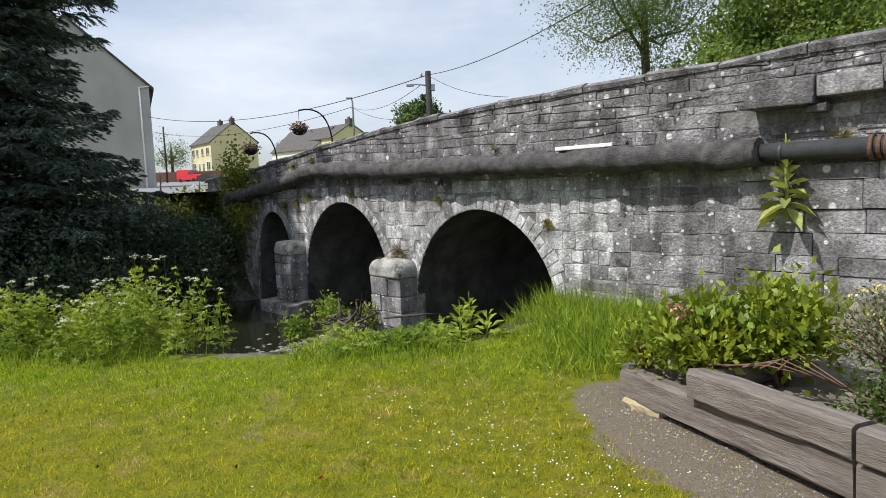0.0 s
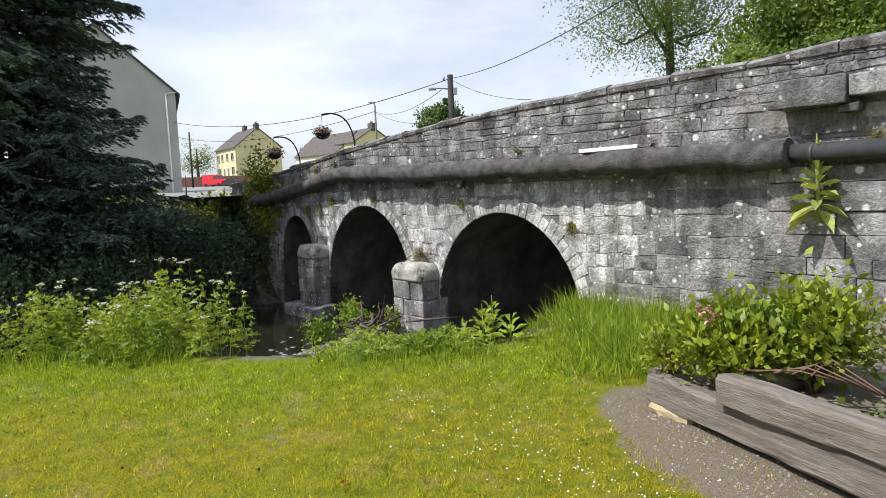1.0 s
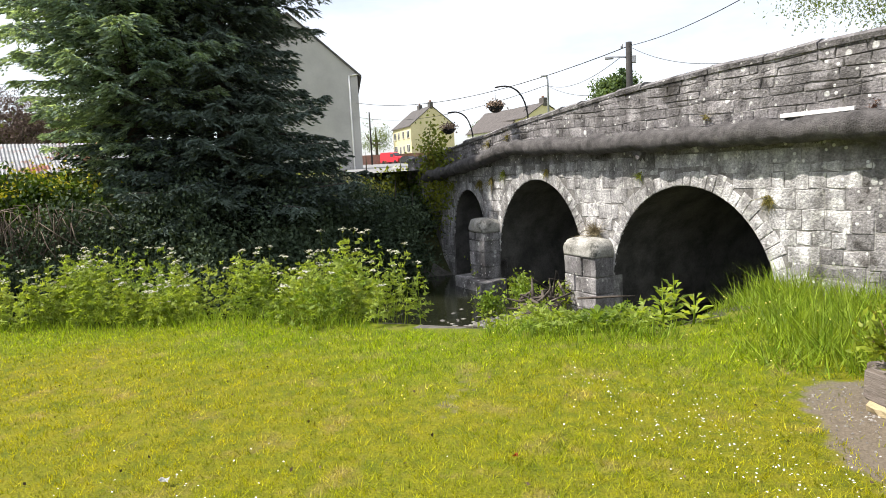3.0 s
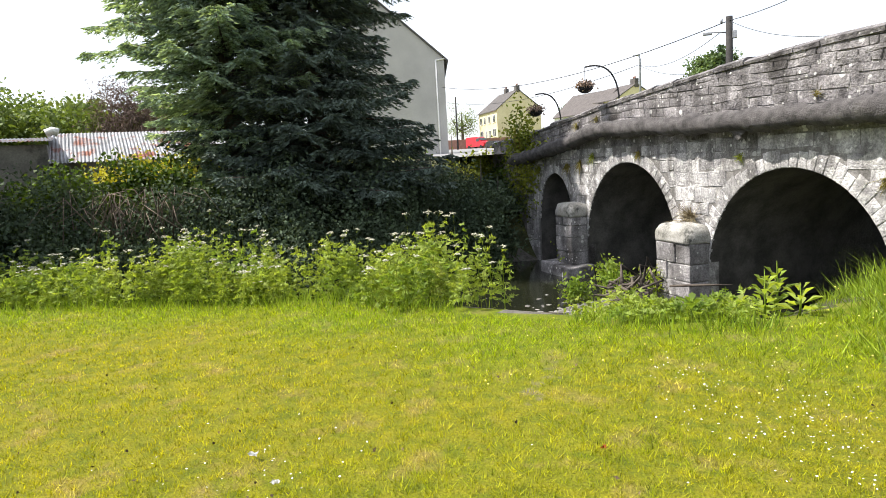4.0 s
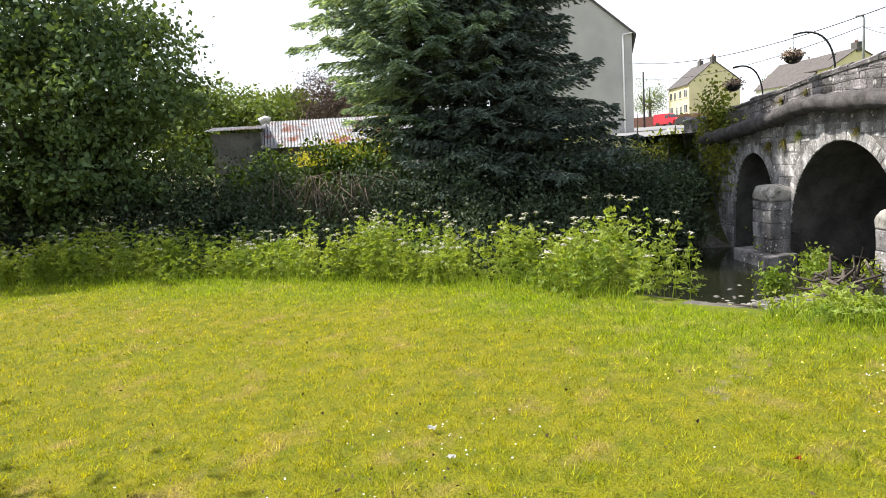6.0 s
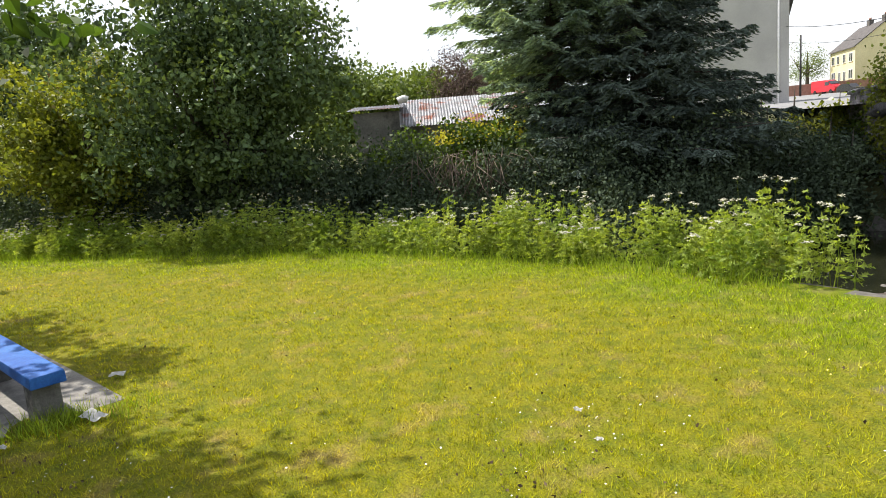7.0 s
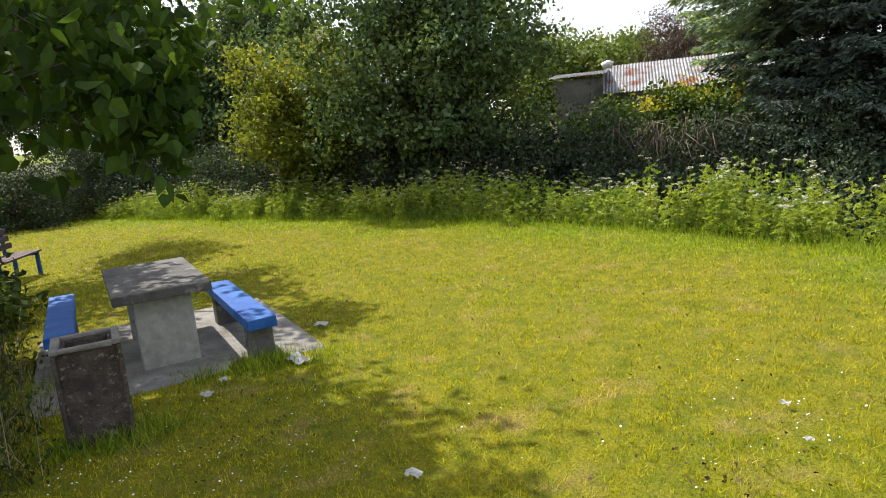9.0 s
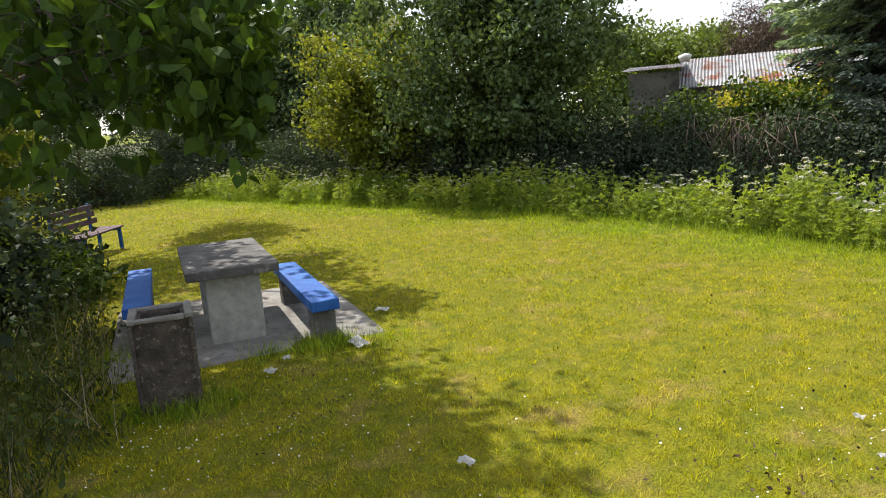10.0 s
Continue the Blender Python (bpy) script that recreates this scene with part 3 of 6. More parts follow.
def house(name, m, w, dp, eaves, ridge, wall_m, roof_m, label, windows=(), side_windows=(), chimneys=((0.0, 0.5),), base=-3.0):
    """A gabled house: ridge along local x (length w), depth dp along y, front at y=0."""
    h = thing(name, m, label, "house")
    bm = bmesh.new()
    t = 0.25
    prof = [(0, base), (dp, base), (dp, eaves), (dp / 2, ridge), (0, eaves)]
    a = [bm.verts.new((0, y, z)) for y, z in prof]
    b = [bm.verts.new((w, y, z)) for y, z in prof]
    bm.faces.new(a[::-1])
    bm.faces.new(b)
    for i in range(5):
        bm.faces.new((a[i], a[(i + 1) % 5], b[(i + 1) % 5], b[i]))
    bmesh.ops.recalc_face_normals(bm, faces=bm.faces)
    part("wall", bm, wall_m, h)
    sl = (ridge - eaves) / (dp / 2)
    for sgn in (0, 1):
        bm = bmesh.new()
        y0, y1 = (-0.3, dp / 2) if sgn == 0 else (dp / 2, dp + 0.3)
        za = eaves - 0.3 * sl if sgn == 0 else ridge
        zb = ridge if sgn == 0 else eaves - 0.3 * sl
        vs = [bm.verts.new(p) for p in ((-0.15, y0, za + 0.02), (w + 0.15, y0, za + 0.02), (w + 0.15, y1, zb + 0.02), (-0.15, y1, zb + 0.02),
                                        (-0.15, y0, za + 0.18), (w + 0.15, y0, za + 0.18), (w + 0.15, y1, zb + 0.18), (-0.15, y1, zb + 0.18))]
        for q in ((3, 2, 1, 0), (4, 5, 6, 7), (0, 1, 5, 4), (1, 2, 6, 5), (2, 3, 7, 6), (3, 0, 4, 7)):
            bm.faces.new([vs[k] for k in q])
        roof = part("roof", bm, roof_m, h)
    for cx_, cw in chimneys:
        ch = part("chimney", new_box((cx_ - cw, dp / 2 - 0.35, ridge - 0.5), (cx_ + cw, dp / 2 + 0.35, ridge + 0.9), 0.03), SLATE, h)
        for dx in (-0.2, 0.2):
            part("chimney_pot", new_tube([(cx_ + dx, dp / 2, ridge + 0.9), (cx_ + dx, dp / 2, ridge + 1.25)], 0.13), BRICK, ch)
    for x, z, ww, wh in windows:
        wo = part("window", new_box((x, -0.03, z), (x + ww, 0.03, z + wh), 0), GLASSD, h)
        bm = bmesh.new()
        for lo, hi in (((x - 0.08, -0.06, z - 0.08), (x, 0.02, z + wh + 0.08)), ((x + ww, -0.06, z - 0.08), (x + ww + 0.08, 0.02, z + wh + 0.08)),
                       ((x, -0.06, z + wh), (x + ww, 0.02, z + wh + 0.08)), ((x + ww / 2 - 0.04, -0.055, z), (x + ww / 2 + 0.04, 0.0, z + wh))):
            box(bm, lo, hi)
        part("frame", bm, WHITE, wo)
        part("sill", new_box((x - 0.12, -0.14, z - 0.14), (x + ww + 0.12, -0.002, z - 0.082), 0.01), WHITE, wo)
    return h



# pebbles and crumbs on the worn earth
PEB = mat("small_grey_pebble", (0.16, 0.15, 0.135), (0.34, 0.32, 0.29), 8, 0.9, 0, 40, island=0.5)
pb = []
for k in range(900):
    u = random.random()
    x, y = 1.3 + 0.8 * u + random.gauss(0, 0.2), 5.6 - 2.8 * u + random.gauss(0, 0.3)
    r_ = random.uniform(0.004, 0.014)
    z = float(ground(x, y)) + 0.002
    a_ = random.random() * 6
    q = [(x + r_ * math.cos(a_ + w), y + r_ * math.sin(a_ + w) * 0.8, z) for w in (0, 1.6, 3.1, 4.7)]
    pb += [[q[i], q[(i + 1) % 4], (x, y, z + r_ * 0.8)] for i in range(4)]
PEBBLES = pb
# houses
gable = house("gable_house", Matrix.Translation((-19.6, 46.0, 2.0)) @ Matrix.Rotation(radians(114.8), 4, "Z"), 12, 9.4, 7.4, 11.7, RENDER_GREY, SLATE,
              "tall grey rendered house with a blank gable end", chimneys=())
bm = new_tube([(-0.08, 0.62, 7.3), (-0.08, 0.62, -2.0)], 0.06)
tube(bm, [(-0.08, 0.62, 7.3), (-0.08, -0.2, 7.42)], 0.05)
part("downpipe", bm, WHITE, gable, "pale plastic downpipe")
WIN2 = [(0.8, 3.7, 1.3, 1.25), (3.2, 3.7, 1.0, 1.25), (6.0, 3.7, 1.0, 1.25), (8.6, 3.7, 1.4, 1.25), (0.9, 0.9, 1.6, 1.4), (4.0, 0.1, 0.95, 2.05), (6.2, 0.1, 0.95, 2.05), (8.5, 0.9, 1.6, 1.4)]
house("cream_house", Matrix.Translation((-41.95 - 0.625 * 11, 123.0 + 0.78 * 11, 5.7)) @ Matrix.Rotation(radians(-51.3), 4, "Z"), 11, 9.1, 5.9, 9.5, CREAM, SLATE,
      "cream rendered semi-detached house with dark slate roof", windows=WIN2, chimneys=((10.4, 0.6), (4.5, 0.6)))
house("brown_roof_house", Matrix.Translation((-30.5, 122.0, 5.5)) @ Matrix.Rotation(radians(-40), 4, "Z"), 12, 9.0, 3.6, 7.3, WHITE, TILE_B,
      "low white house under a brown tiled roof", windows=[(1, 0.9, 1.4, 1.2), (6, 0.9, 1.4, 1.2)], chimneys=())
house("cream_gabled_house", Matrix.Translation((-24.0, 119.5, 5.5)) @ Matrix.Rotation(radians(-48), 4, "Z"), 9, 8.0, 5.2, 7.6, CREAM, TILE_B,
      "cream house with brown roof and a single chimney", windows=[(1, 0.9, 1.4, 1.2)], chimneys=((8.5, 0.7),))


# road from the bridge's end into the village
def ribbon(name, pts, width, material, lift, label):
    bm = bmesh.new()
    fine_pts = []
    P = [Vector((*p, 0)) for p in pts]
    for i in range(len(P) - 1):
        p0, p1, p2, p3 = P[max(i - 1, 0)], P[i], P[i + 1], P[min(i + 2, len(P) - 1)]
        for k in range(12):
            t = k / 12
            fine_pts.append(0.5 * ((2 * p1) + (p2 - p0) * t + (2 * p0 - 5 * p1 + 4 * p2 - p3) * t * t + (3 * p1 - p0 - 3 * p2 + p3) * t ** 3))
    prev = None
    for i in range(len(fine_pts) - 1):
        d = (fine_pts[i + 1] - fine_pts[i]).normalized()
        nrm = Vector((-d.y, d.x, 0))
        row = []
        for k in range(7):
            p = fine_pts[i] + nrm * width * (k / 6 - 0.5)
            row.append(bm.verts.new((p.x, p.y, max(float(ground(p.x, p.y)), 1.9) + lift)))
        if prev:
            for k in range(6):
                bm.faces.new((prev[k], prev[k + 1], row[k + 1], row[k]))
        prev = row
    return tagged(part(name, bm, material), label, "road", kind="structure")


ROADG = mat("worn_grey_asphalt", (0.19, 0.19, 0.19), (0.26, 0.26, 0.255), 0.4, 0.9, 0.2, 30)
ribbon("road", [(-3.5, 21.5), (-7, 26), (-15, 42), (-28, 72), (-45, 112), (-62, 150), (-80, 190)], 8.5, ROADG, 0.05, "pale grey village road rising away from the bridge")
bm = new_box((-8, -6.05, 2.0), (13.5, -0.46, 2.16))
part("deck", bm, ASPHALT, bridge, "asphalt road deck")

# red van
van = thing("van", Matrix.Translation((-43.6, 116.6, 4.25)) @ Matrix.Rotation(radians(-28), 4, "Z"), "bright red panel van parked on the village road", "van")
bm = bmesh.new()
prof = [(-2.6, 0.35), (2.35, 0.35), (2.5, 0.9), (2.3, 1.15), (1.5, 1.35), (0.75, 2.05), (0.4, 2.15), (-2.5, 2.15), (-2.62, 1.2)]
a = [bm.verts.new((x, -0.9, z)) for x, z in prof]
b = [bm.verts.new((x, 0.9, z)) for x, z in prof]
bm.faces.new(a)
bm.faces.new(b[::-1])
for i in range(len(prof)):
    bm.faces.new((a[(i + 1) % len(prof)], a[i], b[i], b[(i + 1) % len(prof)]))
bmesh.ops.recalc_face_normals(bm, faces=bm.faces)
bmesh.ops.bevel(bm, geom=bm.edges[:], offset=0.06, segments=2, affect="EDGES")
part("body", bm, RED, van)
for sy in (-1, 1):
    for x in (-1.7, 1.6):
        part("wheel", new_tube([(x, sy * 0.70, 0.34), (x, sy * 0.92, 0.34)], 0.34, 14), RUBBER, van)
    part("side_window", new_box((0.35, sy * 0.905 - 0.012, 1.3), (1.2, sy * 0.905 + 0.012, 1.85), 0.01), GLASSD, van)
part("windscreen", new_box((-0.35, -0.75, -0.012), (0.35, 0.75, 0.012), 0.005, 0, Matrix.Translation((1.17, 0, 1.74)) @ Matrix.Rotation(radians(43), 4, "Y")), GLASSD, van)
car = thing("car", Matrix.Translation((-39.2, 113.2, 4.0)) @ Matrix.Rotation(radians(-28), 4, "Z"), "black hatchback car parked near the red van", "car")
bm = bmesh.new()
prof = [(-1.9, 0.3), (1.95, 0.3), (2.0, 0.7), (0.95, 0.92), (0.35, 1.42), (-1.1, 1.42), (-1.85, 0.9)]
a = [bm.verts.new((x, -0.82, z)) for x, z in prof]
b = [bm.verts.new((x, 0.82, z)) for x, z in prof]
bm.faces.new(a)
bm.faces.new(b[::-1])
for i in range(len(prof)):
    bm.faces.new((a[(i + 1) % len(prof)], a[i], b[i], b[(i + 1) % len(prof)]))
bmesh.ops.recalc_face_normals(bm, faces=bm.faces)
bmesh.ops.bevel(bm, geom=bm.edges[:], offset=0.06, segments=2, affect="EDGES")
part("body", bm, DARKCAR, car)
for sy in (-1, 1):
    for x in (-1.25, 1.3):
        part("wheel", new_tube([(x, sy * 0.64, 0.3), (x, sy * 0.83, 0.3)], 0.3, 14), RUBBER, car)

# garden wall behind the van, and the near wall with a capped post
wv = part("garden_wall", new_box((-9, -0.12, -1.5), (9, 0.12, 1.2), 0.02), BRICK)
wv.matrix_world = Matrix.Translation((-42.5, 120.5, 5.0)) @ Matrix.Rotation(radians(20), 4, "Z")
tagged(wv, "low reddish garden wall before the houses", "wall", kind="structure")
nw = thing("gate_wall", Matrix.Translation((-13.9, 37.5, 1.2)) @ Matrix.Rotation(radians(20), 4, "Z"), "low grey wall ending in a capped stone post", "wall", kind="structure")
part("post", new_box((-0.25, -0.25, -0.6), (0.25, 0.25, 1.1), 0.02), STONE, nw)
bm = bmesh.new()
vs = [bm.verts.new(p) for p in ((-0.32, -0.32, 1.1), (0.32, -0.32, 1.1), (0.32, 0.32, 1.1), (-0.32, 0.32, 1.1), (0, 0, 1.3))]
for q in ((3, 2, 1, 0), (0, 1, 4), (1, 2, 4), (2, 3, 4), (3, 0, 4)):
    bm.faces.new([vs[k] for k in q])
part("cap", bm, CONC_LEG, nw)
part("wall_run", new_box((-3.2, -0.15, -0.6), (-0.27, 0.15, 0.65), 0.02), CONC_LEG, nw)

# poles, lamps and wires
pole = thing("utility_pole", Matrix.Translation((-0.3, 26.0, 2.0)), "dark wooden utility pole with a lamp arm above the parapet", "pole")
part("pole_shaft", new_tube([(0, 0, -0.5), (0, 0, 4.25)], [0.14, 0.11], 10), POLEW, pole)
part("lamp_arm", new_tube([(-0.1, 0, 3.72), (-0.55, 0, 3.78), (-0.6, 0, 3.74)], 0.025), METALG, pole)
part("lamp_head", new_box((-0.85, -0.09, 3.70), (-0.55, 0.09, 3.79), 0.02), METALG, pole)
part("fuse_box", new_box((0.1, -0.1, 3.5), (0.25, 0.1, 3.75), 0.01), METALG, pole)
part("insulator", new_tube([(-0.25, 0, 4.05), (-0.25, 0, 4.2)], 0.04), METALG, pole)
post2 = thing("street_lamp", Matrix.Translation((-5.6, 44.6, 2.3)), "thin grey street lamp beside the road", "lamp")
part("post", new_tube([(0, 0, -0.5), (0, 0, 5.3), (-0.06, 0, 5.6)], [0.09, 0.06, 0.04]), METALG, post2)
part("lamp_head", new_box((-0.42, -0.1, 5.52), (0.0, 0.1, 5.62), 0.03), METALG, post2)
fp = thing("utility_pole", Matrix.Translation((-41.7, 101.8, 4.2)), "distant wooden utility pole with a small street light", "pole")
part("pole_shaft", new_tube([(0, 0, -0.5), (0, 0, 8.3)], [0.16, 0.12], 8), POLEW, fp)
part("lamp_arm", new_tube([(0, 0, 6.0), (-1.0, 0, 6.25)], 0.05), METALG, fp)


def wire(a, b, sag, r=0.018):
    r *= 0.65
    a, b = Vector(a), Vector(b)
    pts = [a.lerp(b, i / 20) - Vector((0, 0, sag * 4 * (i / 20) * (1 - i / 20))) for i in range(21)]
    tagged(part("overhead_wire", new_tube(pts, r, 5), IRON), "thin dark overhead wire against the sky", "wire", "overhead wires")


wire((-0.31, 26.0, 6.11), (3.32, 13.6, 5.43), 0.25)
wire((-0.31, 26.0, 6.11), (-19.78, 45.92, 7.35), 0.9, 0.025)
wire((-0.58, 25.99, 5.75), (-5.68, 44.64, 7.27), 0.5)
wire((-0.31, 26.0, 6.11), (1.91, 17.9, 4.12), 0.2, 0.012)
wire((-5.68, 44.64, 7.27), (-2.13, 33.93, 5.26), 0.2)
wire((-5.68, 44.64, 7.27), (-35.72, 82.61, 10.04), 1.2, 0.03)


# hanging flower baskets on iron arms
FLOWER = mat("mixed_basket_flowers", (0.16, 0.12, 0.09), (0.30, 0.20, 0.14), 20, 0.8, 0.2, 50, (0.5, 0.42, 0.36), (0.55, 0.65), 25, island=0.4)
LEAFM = mat("green_leaf", (0.045, 0.085, 0.012), (0.09, 0.14, 0.02), 1.2, 0.6, 0, 20, island=0.4, trans=0.3)


def basket_arm(base, top, tip, drop, rad):
    base, top, tip = Vector(base), Vector(top), Vector(tip)
    t = thing("hanging_basket", Matrix.Translation(base), "hanging basket on a curved black iron arm over the parapet", "basket", "hanging baskets")
    pts = [Vector((0, 0, -0.9)), Vector((0, 0, 0))]
    for i in range(1, 11):
        u = i / 10
        pts.append((1 - u) ** 2 * Vector((0, 0, 0)) + 2 * u * (1 - u) * (Vector((0, 0, (tip - base).z * 1.08)) + (tip - base) * 0.12) + u * u * (tip - base))
    part("arm", new_tube(pts, 0.018, 7), IRON, t)
    e = tip - base
    part("chain", new_tube([e, e - Vector((0, 0, drop - rad * 0.4))], 0.006, 4), IRON, t)
    c = e - Vector((0, 0, drop))
    bm = bmesh.new()
    bmesh.ops.create_uvsphere(bm, u_segments=14, v_segments=8, radius=rad, matrix=Matrix.Translation(c) @ Matrix.Diagonal((1, 1, 0.8, 1)))
    bmesh.ops.delete(bm, geom=[v for v in bm.verts if v.co.z > c.z + 0.02], context="VERTS")
    part("basket", bm, IRON, t)
    pts = rng.normal(size=(500, 3)) * [rad * 0.5, rad * 0.5, rad * 0.28] + np.array(c) + [0, 0, rad * 0.25]
    part_ob = polys("flowers", leaves(pts, 0.06, 0.04), FLOWER, t, "pinkish flowers and trailing leaves")
    part_ob["kind"] = "stuff"
    return t


basket_arm((-2.40, 15.1, 3.0), (0, 0, 0), (-3.10, 15.0, 3.65), 0.42, 0.17)
basket_arm((-4.22, 17.35, 2.75), (0, 0, 0), (-4.82, 17.15, 3.38), 0.42, 0.17)

# ---- bridge: piers, pipe, ledges ----
WRAP = mat("black_mesh_wrap", (0.06, 0.056, 0.056), (0.135, 0.126, 0.125), 5, 0.9, 1.0, 45, (0.17, 0.165, 0.16), (0.58, 0.72), 3, bump_d=0.03)
PIPEM = mat("painted_iron_pipe", (0.035, 0.037, 0.04), (0.06, 0.062, 0.066), 4, 0.5, 0.2, 40, spec=0.5)
RUST = mat("rusty_iron", (0.10, 0.055, 0.035), (0.17, 0.10, 0.07), 8, 0.8, 0.5, 40)
CAPS = mat("lichen_capstone", (0.24, 0.235, 0.21), (0.46, 0.45, 0.42), 5, 0.95, 0.7, 40, (0.10, 0.10, 0.09), (0.56, 0.66), 4, bump_d=0.02)


def pier(s0, s1, p, zt, label, foot=-1.0):
    m = BR @ Matrix.Translation((s0, 0, 0))
    w = s1 - s0
    pr = thing("bridge_pier", m, label, "pier", "bridge piers")
    part("core", new_box((0.03, -0.2, -1.5), (w - 0.03, p - 0.03, zt - 0.02)), MORTAR, pr)
    z = -1.12
    lay = 0
    while z < zt - 0.03:
        h = min(random.uniform(0.27, 0.36), zt - z)
        if zt - z - h < 0.12:
            h = zt - z
        cutl = [0, w * random.uniform(0.28, 0.42), w] if lay % 2 else [0, w * random.uniform(0.55, 0.72), w]
        for a_, b_ in zip(cutl, cutl[1:]):
            part("stone", new_box((a_ + 0.006, 0.02, z + 0.006), (b_ - 0.006, p + random.uniform(-0.012, 0.012), z + h - 0.006), 0.02, 0.007), STONE, pr)
        z += h
        lay += 1
    bm = bmesh.new()
    box(bm, (0.0, -0.05, zt), (w, p + 0.01, zt + 0.34), 0.0)
    bmesh.ops.bevel(bm, geom=[e for e in bm.edges if min(v.co.z for v in e.verts) > zt + 0.3], offset=0.2, segments=4, affect="EDGES", profile=0.5)
    bmesh.ops.subdivide_edges(bm, edges=bm.edges[:], cuts=2, use_grid_fill=True)
    for v in bm.verts:
        k = noise.noise(v.co * 6) * 0.035
        v.co += Vector((k, k, k * 0.8 if v.co.z > zt + 0.05 else 0))
    for f in bm.faces:
        f.smooth = True
    part("capstone", bm, CAPS, pr, "rounded white-lichened capstone")
    part("footing", new_box((-0.25, 0.0, -1.5), (w + 0.35, p + 0.25, foot), 0.03, 0.04), STONE, pr, "flat footing stone at the water")
    return pr


pier(3.52, 4.46, 0.45, 0.12, "squared limestone cutwater pier with rounded lichened top")
pier(7.74, 8.52, 0.45, 0.34, "farther limestone cutwater pier standing in the river", -0.78)

# the pipe, wrapped along the span and bare at the abutment
bm = bmesh.new()
ss = np.linspace(-3.05, 11.6, 200)
tube(bm, [(s, 0.23 + 0.01 * math.sin(s * 3), lerp(PIPE, s) + 0.012 * math.sin(s * 5.3)) for s in ss],
     [0.162 + 0.014 * math.sin(s * 9.1) + 0.012 * math.sin(s * 3.7) for s in ss], 16, 0.11)
wrapped = tagged(part("wrapped_pipe", bm, WRAP), "large pipe wrapped in frayed black netting along the bridge", "pipe")
wrapped.matrix_world = BR
bare = thing("water_pipe", BR, "bare dark iron pipe with rusty collars at the abutment", "pipe")
part("pipe", new_tube([(-8, 0.17, 2.05), (-3.0, 0.17, 2.065)], 0.105, 16), PIPEM, bare)
for s, r, m_ in ((-4.16, 0.135, RUST), (-4.30, 0.135, RUST), (-4.23, 0.12, RUST), (-3.28, 0.115, PIPEM)):
    part("collar", new_tube([(s - 0.02, 0.17, 2.055), (s + 0.02, 0.17, 2.055)], r, 16), m_, bare)
part("bracket", new_tube([(-3.22, 0.02, 1.92), (-3.22, 0.2, 1.92), (-3.22, 0.2, 1.98)], 0.012, 5), RUST, bare)
# torn netting that hangs below the wrap
tatters = []
for s, w_, d_ in ((-1.45, 0.34, 0.20), (2.55, 0.42, 0.22), (-2.3, 0.12, 0.08), (-0.6, 0.10, 0.07), (0.5, 0.1, 0.06), (-1.9, 0.08, 0.06)):
    z = lerp(PIPE, s) - 0.12
    for k in range(6):
        tatters.append([(s - w_ / 2 + k * 0.02, 0.27 - k * 0.02, z), (s + w_ / 2 - k * 0.02, 0.27 - k * 0.02, z), (s + random.uniform(-0.05, 0.05), 0.24 - k * 0.02, z - d_ * random.uniform(0.7, 1.05))])
tat = tagged(polys("netting_shreds", tatters, WRAP), "torn shreds of black netting under the pipe", "netting", kind="stuff")
tat.matrix_world = BR

# projecting corbel slabs and the white painted bar
for s0, s1, z0, z1, p in ((-3.62, -2.9, 2.55, 2.86, 0.26), (-4.25, -3.63, 2.62, 2.85, 0.24), (-5.3, -4.26, 2.68, 2.95, 0.26), (-3.72, -3.52, 2.47, 2.545, 0.2)):
    part("corbel_slab", new_box((s0, -0.1, z0), (s1, p, z1), 0.018, 0.012), STONE, bridge, "projecting grey corbel slab")
part("painted_bar", new_box((-0.98, 0.03, 2.29), (0.02, 0.07, 2.345), 0.006, 0.004), WHITE, bridge, "white painted strip")

# ---- shed across the river ----
TIN = mat("corrugated_tin", (0.40, 0.41, 0.43), (0.54, 0.55, 0.57), 1.0, 0.5, 0.2, 30, (0.34, 0.13, 0.08), (0.53, 0.60), 0.9, metal=0.3, streak=0.3)
OLDWALL = mat("stained_shed_wall", (0.13, 0.125, 0.115), (0.22, 0.21, 0.19), 1.5, 0.95, 0.5, 20, (0.05, 0.05, 0.048), (0.5, 0.65), 1.2)
shed = thing("shed", Matrix.Translation((-20.6, 12.9, 0)) @ Matrix.Rotation(math.atan2(17.4 - 12.9, -17.0 + 20.6), 4, "Z"), "old farm shed with rusty corrugated tin roof among bushes", "shed")
# local x along the front, local y away from the river
part("wall", new_box((0.1, 0.1, 0.3), (1.75, 2.6, 3.05), 0.02), OLDWALL, shed, "stained block wall")
part("wall", new_box((1.76, 0.7, 0.3), (9.0, 5.0, 2.5), 0.02), OLDWALL, shed)


def corrugated(x0, x1, y0, z0, y1, z1, pitch=0.11, amp=0.018):
    bm = bmesh.new()
    n_ = int((x1 - x0) / pitch * 4)
    lo = [bm.verts.new((x0 + (x1 - x0) * i / n_, y0, z0 + amp * math.sin(i * math.pi / 2))) for i in range(n_ + 1)]
    hi = [bm.verts.new((x0 + (x1 - x0) * i / n_, y1, z1 + amp * math.sin(i * math.pi / 2))) for i in range(n_ + 1)]
    for i in range(n_):
        bm.faces.new((lo[i], lo[i + 1], hi[i + 1], hi[i]))
    bmesh.ops.solidify(bm, geom=bm.faces[:], thickness=0.01)
    return bm


